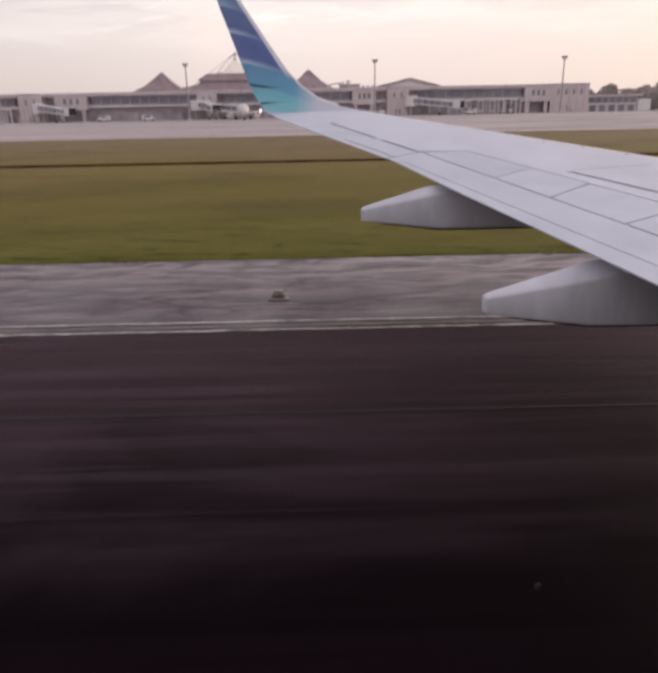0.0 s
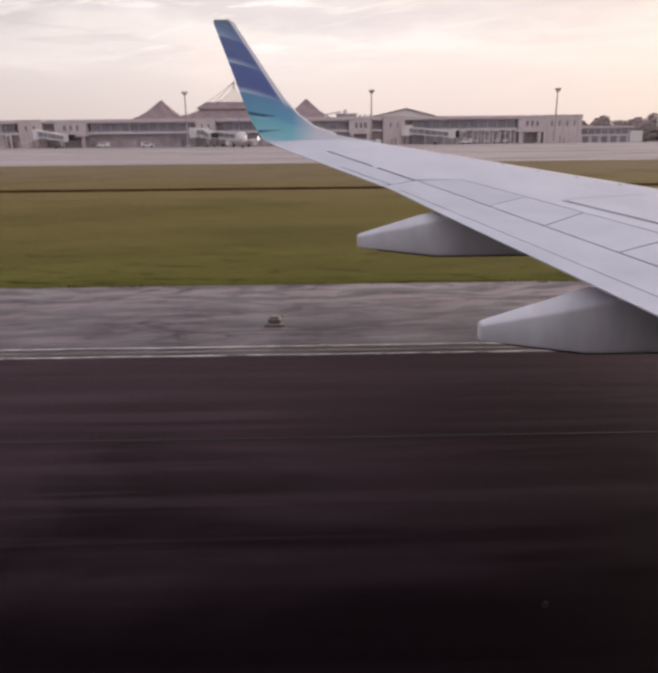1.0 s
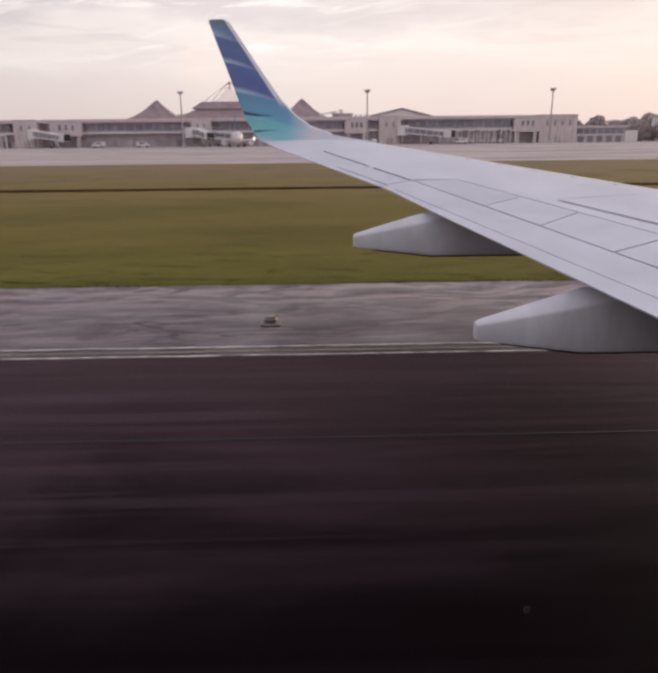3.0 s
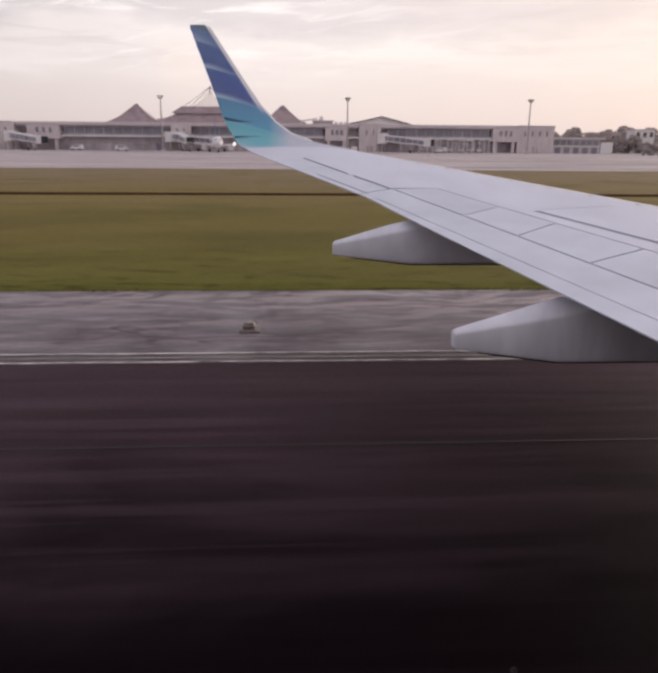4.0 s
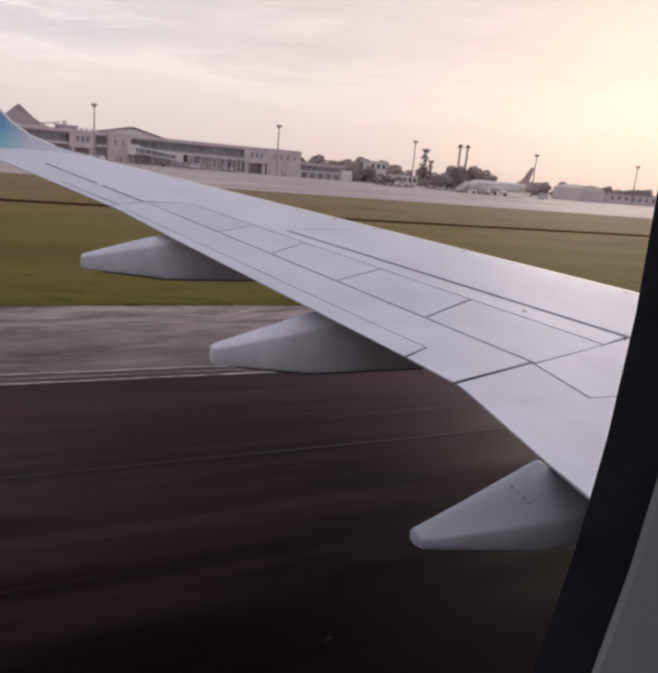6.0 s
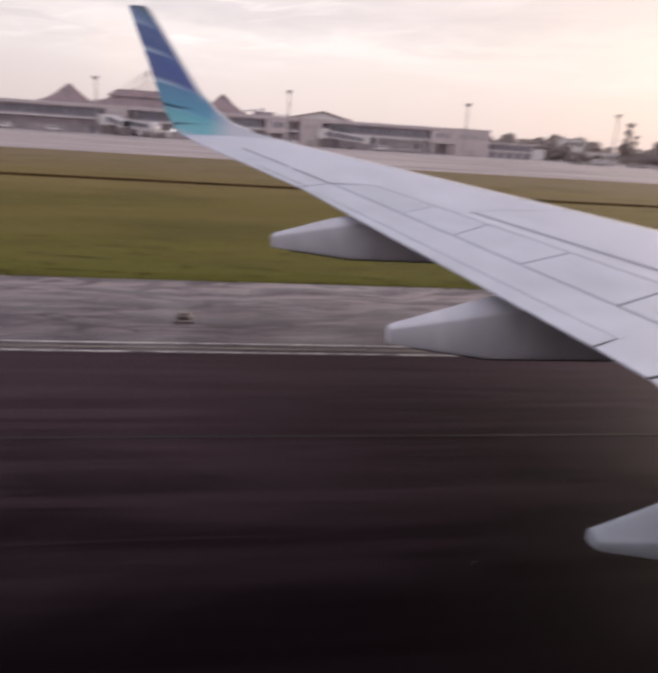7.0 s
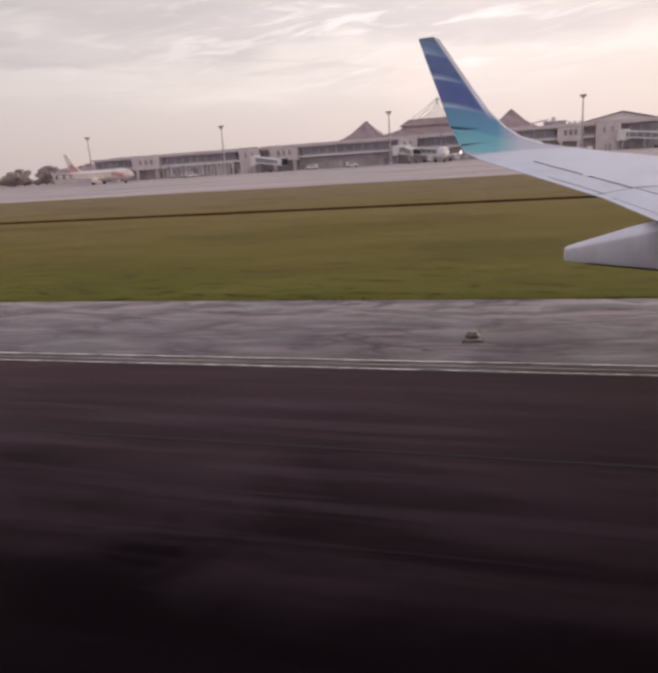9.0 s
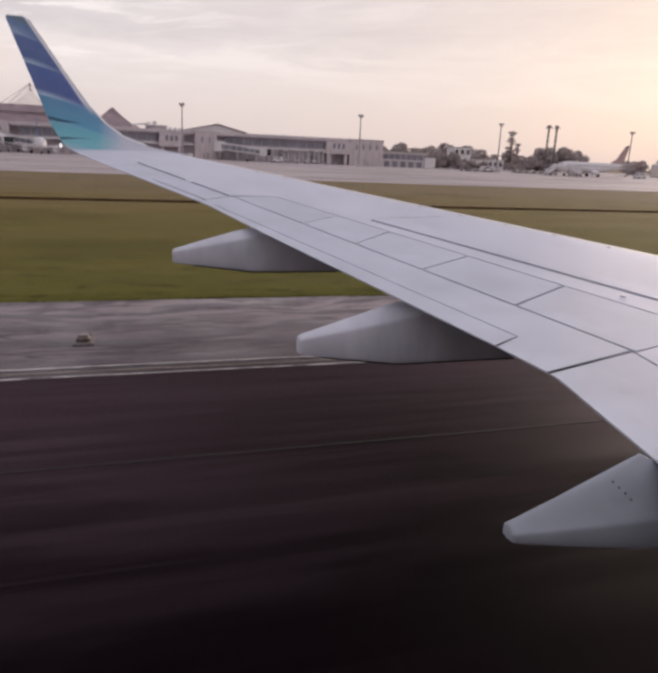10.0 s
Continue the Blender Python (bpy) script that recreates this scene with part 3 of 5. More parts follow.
def grass_tufts():
    """Real blades along the near edge of the grass and thinning away from it."""
    rng = np.random.default_rng(5)
    count = 30000
    y = 16.30 + rng.gamma(1.0, 1.1, count)
    x = rng.uniform(-32, 46, count) * (0.5 + y / 32)
    y = y + 0.10 * np.sin(x * 0.7) * np.sin(x * 0.23 + 1.0) + 0.05 * np.sin(x * 2.9)
    keep = (y < DITCH - 0.8)
    x, y = x[keep], y[keep]
    clump = np.sin(x * 0.9 + np.sin(y * 2.1)) * np.sin(y * 1.7 + x * 0.23) * 0.5 + 0.5
    h = (0.006 + 0.032 * clump ** 2 * rng.random(len(x))) * (0.7 + 0.3 * y / 20)
    a = rng.uniform(0, 6.28, len(x))
    w = 0.012 + 0.012 * rng.random(len(x)) * y / 16
    lean = rng.normal(0, 0.9, (len(x), 2)) * h[:, None]
    dx, dy = np.cos(a) * w, np.sin(a) * w
    z0 = np.full(len(x), -0.02)
    v = np.empty((len(x), 3, 3))
    v[:, 0] = np.stack([x - dx, y - dy, z0], 1)
    v[:, 1] = np.stack([x + dx, y + dy, z0], 1)
    v[:, 2] = np.stack([x + lean[:, 0], y + lean[:, 1], z0 + 0.03 + h], 1)
    v = v.reshape(-1, 3)
    me = bpy.data.meshes.new("grass")
    me.vertices.add(len(v))
    me.vertices.foreach_set("co", v.ravel())
    k_ = len(v) // 3
    me.loops.add(len(v))
    me.loops.foreach_set("vertex_index", np.arange(len(v), dtype=np.int32))
    me.polygons.add(k_)
    me.polygons.foreach_set("loop_start", np.arange(0, len(v), 3, dtype=np.int32))
    me.update(calc_edges=True)
    me.validate()
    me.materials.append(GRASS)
    return tagged(part("grass", me), "short olive-green airfield grass blades", "grass", kind="stuff")


grass_tufts()


# ---- the aircraft ----
aircraft = thing("passenger_aircraft", "pale grey airliner wing with a blue winglet, taxiing aircraft on asphalt", "aircraft")
TE_Y = (-1.0, 2.4, 2.69, 3.6, 4.14, 5.26, 7.7, 9.4, 11.5, 13.82, 14.8, 15.2)
TE_X = (2.55, 2.60, 2.62, 2.70, 2.56, 2.23, 1.50, 1.02, 0.19, -0.74, -1.05, -1.18)


def te(y):
    return float(np.interp(y, TE_Y, TE_X))


def le(y):
    return 7.05 - 0.66 * (y - 6.07)


def wing_z(y):
    return 1.8263 + 0.112 * y


def top_z(x, y):
    """The upper skin: nearly flat, falling away in a round nose."""
    chord = le(y) - te(y)
    u = max(0.0, (le(y) - x) / chord)
    nose = max(0.0, 1 - u / 0.065)
    camber = max(0.0, 1 - u / 0.32)
    return wing_z(y) - 0.035 * chord * nose ** 2.4 - 0.005 * chord * camber ** 2


def slot(y):
    return 3.14 + (8.49 - y) * 0.489


def hinge_front(y):
    return 2.15 + (10.12 - y) * 0.43


def hinge_rear(y):
    return 1.49 + (10.01 - y) * 0.349


def tab_line(y):
    return 1.21 + (9.12 - y) * 0.3375


def aileron_line(y):
    return 0.16 + (13.42 - y) * 0.385


def slat_line(y):
    return le(y) - 0.085 * (le(y) - te(y))


def panel(name, front, rear, yf, yr, gaps=(0.02, 0.02, 0.02, 0.02), material=None, label="", deep=0.03, cols=None, rows=5, ys=None):
    """A skin panel between two lines of the plan. gaps: half-open joints at front, rear, outer and inner ends."""
    cols = len(ys) - 1 if ys else cols or max(3, int(abs(yf[0] - yf[1]) / 0.6))
    gf, gr, go, gi = gaps
    top = []
    for i in range(cols + 1):
        s = i / cols
        a = yf[0] - go + (yf[1] + gi - yf[0] + go) * s
        b = yr[0] - go + (yr[1] + gi - yr[0] + go) * s
        if ys:
            a = b = ys[i]
        pa, pb = Vector((front(a) - gf, a)), Vector((rear(b) + gr, b))
        top.append([pa.lerp(pb, j / rows) for j in range(rows + 1)])
    bm = bmesh.new()
    up_ = [[bm.verts.new((p.x, p.y, top_z(p.x, p.y))) for p in row] for row in top]
    thin_edge = 0.008 if rear is te else deep
    dn = [[bm.verts.new((p.x, p.y, top_z(p.x, p.y) - (thin_edge if j > rows - 2 else deep))) for j, p in enumerate(row)] for row in top]
    for i in range(cols):
        for j in range(rows):
            bm.faces.new((up_[i][j], up_[i][j + 1], up_[i + 1][j + 1], up_[i + 1][j]))
    rim = [(i, 0) for i in range(cols + 1)] + [(cols, j) for j in range(1, rows + 1)] + [(i, rows) for i in range(cols - 1, -1, -1)] + [(0, j) for j in range(rows - 1, 0, -1)]
    for (a, b), (c, d) in zip(rim, rim[1:] + rim[:1]):
        bm.faces.new((up_[a][b], up_[c][d], dn[c][d], dn[a][b]))
    return smooth(part(name, bm, material or WING_GREY, wing, label), 30)


wing = part("wing", bmesh.new(), SEALANT, aircraft, "pale lilac-grey painted wing with dark panel joints")
wing.data.materials.append(WING_GREY)
UP = (1.0, 0.97, 0.8, 0.6, 0.4, 0.25, 0.12, 0.06, 0.02, 0.0)
DOWN = ((0.01, 0.35), (0.04, 0.6), (0.12, 0.85), (0.28, 1.0), (0.5, 0.85), (0.72, 0.5), (0.9, 0.16), (1.0, 0.02))
bm = bmesh.new()
rings = []
for y in (-0.9, 0.2, 1.2, 2.4, 3.0, 3.6, 4.2, 5.26, 6.4, 7.7, 9.4, 10.5, 11.5, 12.6, 13.82, 14.6, 15.0):
    c = le(y) - te(y)
    ring = []
    for u in UP:
        x = le(y) - 0.012 - u * (c - 0.012)
        ring.append((x, y, top_z(x, y) - (0.024 if u < 0.95 else 0.006)))
    for u, d in DOWN:
        x = le(y) - 0.012 - u * (c - 0.012)
        ring.append((x, y, wing_z(y) - 0.035 * c - 0.03 - d * 0.085 * c if u < 0.6 else wing_z(y) - 0.011 - (0.035 + d * 0.085) * c * max(0.0, min(1.0, (1 - u) / 0.4))))
    rings.append([bm.verts.new(p) for p in ring])
m_ = len(rings[0])
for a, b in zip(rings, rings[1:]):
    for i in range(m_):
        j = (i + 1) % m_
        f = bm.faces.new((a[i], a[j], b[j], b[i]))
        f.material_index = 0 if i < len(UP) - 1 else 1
bm.faces.new(rings[0])
bm.faces.new(rings[-1])
bmesh.ops.recalc_face_normals(bm, faces=bm.faces)
bm.to_mesh(wing.data)
bm.free()
smooth(wing, 35)

spoiler_ends = [(10.12, 10.01), (8.75, 8.24), (7.80, 7.21), (6.64, 6.15), (5.52, 5.01), (4.21, 3.91)]
for (f0, r0), (f1, r1) in zip(spoiler_ends, spoiler_ends[1:]):
    panel("spoiler", hinge_front, hinge_rear, (f0, f1), (r0, r1), (0.017, 0.022, 0.015, 0.010 if f1 > 8 else 0.015), PANEL_GREY)
panel("flap", hinge_rear, tab_line, (9.98, 4.6), (9.40, 4.285), (0.018, 0.009, 0.012, 0.0), PANEL_GREY)
panel("flap_end", hinge_rear, te, (4.6, 3.93), (4.13, 3.66), (0.018, 0.0, 0.0, 0.014), PANEL_GREY)
panel("flap_tab", tab_line, te, (9.40, 4.285), (9.20, 4.14), (0.009, 0.0, 0.01, 0.018), PANEL_GREY)
panel("flap_tip", hinge_rear, te, (10.02, 9.98), (9.60, 9.22), (0.01, 0.0, 0.0, 0.0), PANEL_GREY)
panel("aileron", aileron_line, te, (13.335, 10.02), (12.865, 9.62), (0.045, 0.0, 0.003, 0.016), PANEL_GREY)
panel("tip_skin", slat_line, lambda y: aileron_line(y) + 0.035, (15.12, 13.4), (15.12, 13.4), (0.006, 0.0, 0.0, 0.0), cols=5)
panel("tip_trailing_skin", lambda y: aileron_line(y) + 0.035, te, (15.12, 13.345), (15.12, 12.875), (0.0, 0.0, 0.0, 0.0), cols=5)


def skin_rear(y):
    """Where the fixed upper skin ends: ahead of the aileron, the outer spoiler and the slot."""
    return aileron_line(y) + 0.035 if y > 10.12 else hinge_front(y) + 0.014 if y > 8.5 else slot(y) + 0.060


panel("upper_skin", slat_line, skin_rear, (13.4, -0.85), (13.4, -0.85), (0.006, 0.0, 0.0, 0.0),
      ys=[13.4, 12.8, 12.2, 11.6, 11.0, 10.5, 10.121, 10.119, 9.7, 9.3, 8.9, 8.501, 8.499, 7.9, 7.2, 6.5, 5.8, 5.1, 4.4, 3.7, 3.0, 2.2, 1.2, 0.2, -0.85])
panel("slot_strip", slot, hinge_front, (8.5, 4.385), (8.5, 4.235), (0.044, 0.018, 0.0, 0.01))
panel("inboard_skin", slot, lambda y: 3.60 + 0.0 * y, (4.36, 3.28), (3.905, 3.28), (0.05, 0.014, 0.010, 0.014))
panel("inboard_flap", lambda y: 3.60 + 0.0 * y, te, (3.915, 3.28), (3.648, 3.28), (0.014, 0.0, 0.010, 0.0), PANEL_GREY)
panel("root_skin", slot, te, (3.28, -0.85), (3.28, -0.85), (0.05, 0.0, 0.0, 0.0), PANEL_GREY, rows=8)
for y0, y1 in ((14.7, 12.0), (12.0, 9.2), (9.2, 6.5), (6.5, 3.8), (3.8, -0.85)):
    panel("slat", lambda y: le(y) + 0.0, slat_line, (y0, y1), (y0, y1), (0.0, 0.006, 0.008, 0.008), SUNLIT_SLAT, "bare metal leading edge slat with its sunlit rim in the colour", deep=0.05, rows=8)

def seam(a, b, width, material=SEALANT, name="panel_seam", proud=0.003):
    """A thin line of sealant along the upper skin between two places of the plan."""
    a, b = Vector(a), Vector(b)
    side_ = Vector((b.y - a.y, a.x - b.x)).normalized() * width / 2
    rings_ = []
    for q in range(7):
        p = a.lerp(b, q / 6)
        rings_.append([(e.x, e.y, top_z(e.x, e.y) + dz) for e, dz in ((p - side_, -0.004), (p + side_, -0.004), (p + side_, proud), (p - side_, proud))])
    return part(name, loft(rings_), material, wing)


seam((0.39, 11.38), (1.06, 9.68), 0.011)
seam((3.16, 8.55), (4.35, 8.83), 0.0035, STEEL_GREY)
seam((0.915, 11.40), (0.985, 11.22), 0.10, WING_GREY, "hinge_cover", 0.005)

# small fittings on the upper skin
for k_ in range(14):
    y = 4.6 + 0.62 * k_
    x = slat_line(y) - 0.10
    part("vortex_fin", box((0.05, 0.02, 0.012), (x, y, top_z(x, y) + 0.003), 0.003), STEEL_GREY, wing)
part("fuel_cap", rod((4.52, 5.15, wing_z(5.15) - 0.01), (4.52, 5.15, wing_z(5.15) + 0.02), 0.034, 0.022, 14), WHITE_PAINT, wing, "small white domed fitting")

# winglet: sections along a curve that bends up from the tip
WL_Y = (14.8, 15.15, 15.42, 15.62, 15.78, 15.90, 16.05, 16.20, 16.33, 16.36)
WL_Z = (3.484, 3.53, 3.63, 3.80, 4.05, 4.40, 5.00, 5.60, 6.08, 6.14)
WL_TE = (-1.05, -1.17, -1.28, -1.40, -1.55, -1.68, -1.90, -2.13, -2.31, -2.30)
WL_LE = (1.29, 0.92, 0.42, -0.05, -0.40, -0.73, -1.15, -1.55, -1.87, -1.95)
CHORD = ((1.0, 0.02), (0.85, 0.35), (0.6, 0.85), (0.35, 1.0), (0.15, 0.75), (0.04, 0.4), (0.0, 0.0))


def winglet_at(i, u, side):
    """A point of section i: u from the leading to the trailing edge, side 1 inboard or upper."""
    j0, j1 = max(0, i - 1), min(len(WL_Y) - 1, i + 1)
    d = Vector((WL_Y[j1] - WL_Y[j0], WL_Z[j1] - WL_Z[j0])).normalized()
    shape = float(np.interp(u, [p for p, q in CHORD][::-1], [q for p, q in CHORD][::-1]))
    c = WL_LE[i] - WL_TE[i]
    off = ((0.02 * min(1.0, max(0.0, (i - 1) / 3)) - (0.004 if i < 2 else 0)) if side > 0 else -0.06) * c * shape
    return Vector((WL_LE[i] - u * c, WL_Y[i] - d.y * off, WL_Z[i] + d.x * off))


rings = []
for i in range(len(WL_Y)):
    inboard = [winglet_at(i, u, 1) for u, q in CHORD]
    outboard = [winglet_at(i, u, -1) for u, q in CHORD[-2::-1]]
    rings.append(inboard + outboard)
winglet = smooth(part("winglet", loft(rings), WINGLET, aircraft, "blended winglet in stepped blue and turquoise bands"), 50)
edge = None
for i in range(2, len(WL_Y) - 2):
    edge = rod(winglet_at(i, 0.0, 1), winglet_at(i + 1, 0.0, 1), 0.026, 0.024, 10, edge)
part("leading_edge", edge, EDGE_WHITE, winglet, "white leading edge")
for z_a, u_len, drop, thick in ((4.10, 0.55, 0.06, 0.05), (3.70, 0.42, -0.03, 0.035)):
    i = min(range(len(WL_Z)), key=lambda q: abs(WL_Z[q] - z_a))
    pts = []
    for u, dz in ((0.985, thick), (0.985, -thick * 0.4), (1 - u_len * 0.5, -drop - 0.012), (1 - u_len, -drop), (1 - u_len * 0.5, -drop * 0.5 + 0.02)):
        lo = winglet_at(i, u, 1)
        hi = winglet_at(i + 1, u, 1)
        f = (z_a + dz - lo.z) / (hi.z - lo.z)
        pts.append(lo.lerp(hi, f) + Vector((0, -0.006, 0.002)))
    bm = bmesh.new()
    a = [bm.verts.new(p) for p in pts]
    b = [bm.verts.new(p + Vector((0, 0.012, -0.004))) for p in pts]
    bm.faces.new(a)
    bm.faces.new(b[::-1])
    for q in range(len(a)):
        bm.faces.new((a[q], b[q], b[(q + 1) % len(a)], a[(q + 1) % len(a)]))
    part("feather_mark", bm, FEATHER, winglet, "dark teal feather-shaped mark")
part("tip_light", box((0.045, 0.05, 0.10), (-1.33, 15.57, 3.56), 0.015), TIP_LAMP, winglet, "small white tip light")


def fairing(y, stations, paint):
    """A canoe-shaped flap track fairing: upright sides, a crease, and a facet that leans in to the ridge."""
    rings = []
    for x, ridge, crease, keel, w in stations:
        half = [(0.0, keel), (0.62 * w, keel + 0.006), (0.90 * w, keel + 0.14 * w), (w, keel + 0.38 * w), (w, crease - 0.22 * w), (0.985 * w, crease - 0.07 * w), (0.93 * w, crease),
                (0.60 * w, crease + (ridge - crease) * 0.42), (0.26 * w, crease + (ridge - crease) * 0.86), (0.10 * w, ridge - 0.003), (0.0, ridge)]
        ring = [(x, y - d, max(min(z, ridge), keel)) for d, z in half] + [(x, y + d, max(min(z, ridge), keel)) for d, z in half[-2:0:-1]]
        rings.append(ring)
    return smooth(part("flap_fairing", loft(rings), paint, aircraft, "pale grey canoe-shaped flap fairing with a creased flank"), 38)


def fairing_at(y, tip, tip_top, tip_low, ridge_x, ridge_z, keel, size, sag=0.13, rise=0.215, paint=FAIRING_GREY):
    """Stations of a fairing from its blunt tail, up to the wing and on below it."""
    st = []
    length = ridge_x - tip
    high = tip_top - tip_low
    for f, w in ((0.0, 0.070), (0.004, 0.072), (0.012, 0.075), (0.025, 0.078), (0.05, 0.082), (0.25, 0.108), (0.5, 0.135), (0.75, 0.162), (1.0, 0.185), (1.25, 0.195), (1.6, 0.20), (2.4, 0.20), (3.2, 0.15), (3.8, 0.05)):
        x = tip + f * length
        under = wing_z(y) + (0.04 if x < te(y) else -0.075)
        ridge = min(tip_top + (ridge_z - tip_top) * f, under)
        crease = min(tip_top - sag * high + rise * (x - tip), ridge - 0.01)
        low = tip_low + (keel - tip_low) * min(1.0, f) if f < 2.4 else keel + (under - 0.1 - keel) * (f - 2.4) / 1.4
        if f < 0.045:
            r = math.sqrt(1 - (1 - f / 0.05) ** 2)
            mid = (tip_top + tip_low) / 2
            ridge, crease, low, w = mid + (ridge - mid) * (0.72 + 0.28 * r), mid + (crease - mid) * (0.72 + 0.28 * r), mid + (low - mid) * (0.85 + 0.15 * r), w * (0.6 + 0.4 * r)
        st.append((x, ridge, min(crease, ridge - 0.004), low, w * size))
    body = fairing(y, st, paint)
    strip_ = [[(x, y - 0.66 * w, low + 0.012), (x, y + 0.66 * w, low + 0.012), (x, y + 0.62 * w, low - 0.006), (x, y - 0.62 * w, low - 0.006)] for x, ridge, crease, low, w in st[5:12]]
    part("keel_strip", loft(strip_), SEALANT, body, "thin dark strip along the keel")
    return body


fairing_at(8.3, 0.49, 2.41, 2.24, 1.47, 2.70, 2.13, 1.0)
fairing_at(5.5, 1.39, 2.04, 1.87, 2.29, 2.32, 1.76, 0.95)
fairing_at(2.6, 1.78, 1.83, 1.735, 2.54, 2.14, 1.63, 0.80, 0.35, 0.06, SHADED_FAIRING_GREY)
for k_ in range(4):
    x, d = 2.35 + 0.03 * k_, 0.040 + 0.016 * k_
    z = 2.054 - (d - 0.034) * 2.55 + 0.40 * (x - 2.40)
    part("rivet", rod((x, 2.6 - d + 0.006, z - 0.003), (x, 2.6 - d - 0.006, z + 0.004), 0.0045, 0.004, 8), SEALANT, aircraft)

# ---- fuselage and cabin window ----
MID_Y, MID_Z, R_OUT, R_IN = -1.71, 3.40, 1.85, 1.79
WIN_X, WIN_Z, WIN_W, WIN_H, WIN_R = -0.0240, 3.58, 0.1389, 0.235, 0.125


def tube(radius):
    """The round hull, open at a row of windows on the far side and at this window."""
    xs_ = [-12.0, -6.0]
    for k_ in range(-9, 10):
        xs_ += [WIN_X + 0.508 * k_ - 0.16, WIN_X + 0.508 * k_ + 0.16]
    xs_ += [6.0, 14.0]
    marks = [-90, -70, -50, -30, -15, -4, 15, 30, 50, 70, 90, 110, 130, 150, 165, 184, 195, 210, 230, 250, 270]
    bm = bmesh.new()
    grid = [[bm.verts.new((x, MID_Y + radius * math.cos(radians(a)), MID_Z + radius * math.sin(radians(a)))) for a in marks[:-1]] for x in xs_]
    for i in range(len(xs_) - 1):
        for j in range(len(marks) - 1):
            col = i - 2
            window = 0 <= col < 38 and col % 2 == 0
            if window and (marks[j] == 165 or marks[j] == -4):
                continue
            k_ = (j + 1) % (len(marks) - 1)
            bm.faces.new((grid[i][j], grid[i][k_], grid[i + 1][k_], grid[i + 1][j]))
    for end in (grid[0], grid[-1]):
        bm.faces.new(end)
    return bm


part("fuselage_skin", tube(R_OUT), FUSELAGE_WHITE, aircraft, "white painted fuselage skin")
part("cabin_lining", tube(R_IN), CABIN_GREY, aircraft, "light grey plastic cabin lining")


def rounded(w, h, r, y, steps=12):
    """A tall oval round the window's middle, as a loop of points."""
    loop = []
    for sx, a0 in ((1, 0), (-1, 90), (-1, 180), (1, 270)):
        for q in range(steps + 1):
            a = radians(a0 + 90 * q / steps)
            loop.append((WIN_X + sx * (w - r) + r * math.cos(a), y, WIN_Z + h * math.sin(a)))
    return loop


def ring_part(name, loops, material, label, parent):
    rings = [rounded(WIN_W + g, WIN_H + g, WIN_R + g, y) for g, y in loops]
    return smooth(part(name, loft(rings, caps=False), material, parent, label), 40)


window_1 = thing("cabin_window", "oval aircraft cabin window with a black seal and grey bezel", "window")
ring_part("seal", [(0.20, 0.130), (0.030, 0.127), (0.026, 0.122), (0.016, 0.116), (0.005, 0.111), (0.0, 0.1075), (0.004, 0.1045), (0.0135, 0.1003)], SEAL_BLACK, "black rubber window seal", window_1)
ring_part("bezel", [(0.0150, 0.1012), (0.0118, 0.1000), (0.0125, 0.0985), (0.018, 0.096), (0.03, 0.088), (0.06, 0.080), (0.21, 0.074), (0.215, 0.085)], CABIN_GREY, "light grey moulded bezel", window_1)
pane = part("pane", loft([rounded(WIN_W + 0.002, WIN_H + 0.002, WIN_R, 0.110), rounded(WIN_W + 0.002, WIN_H + 0.002, WIN_R, 0.113)]), GLASS, window_1, "clear acrylic pane")
pane.visible_shadow = False
speck = bmesh.new()
bmesh.ops.create_uvsphere(speck, u_segments=10, v_segments=6, radius=0.00075, matrix=Matrix.Translation((0.0440, 0.1095, 3.5065)) @ Matrix.Diagonal((1, 0.4, 1.15, 1)))
part("dust_speck", speck, surface("window_dust", (0.10, 0.085, 0.09), 0.9, vary=0.3, scale=900), window_1, "pale speck of dust on the pane")

# main wheels below the hull
for y in (-3.9, 0.5):
    leg = part("landing_gear", rod((3.9, y, 0.5), (3.9, y, 1.7), 0.09, 0.11, 12), STEEL_GREY, aircraft)
    for dy in (-0.35, 0.35):
        part("wheel", rod((3.9, y + dy - 0.18, 0.55), (3.9, y + dy + 0.18, 0.55), 0.55, 0.55, 24), RUBBER, leg)


# ---- terminal ----
ABEAM = -8.7  # how far the airport lies behind its plan when the aircraft passes


def afar(x, y, z, rx=0, ry=0, rz=0):
    return pose(x + ABEAM, y, z, rx, ry, rz)


FRONT = 285.0
terminal = thing("terminal_building", "long low pinkish concrete airport terminal with red-brown tiled roofs", "building", at=afar(0, 0, 0))


def bar(name, x0, x1, y0, y1, z0, z1, material, parent, label="", bevel=0.0):
    return part(name, box((x1 - x0, y1 - y0, z1 - z0), ((x0 + x1) / 2, (y0 + y1) / 2, (z0 + z1) / 2), bevel), material, parent, label)


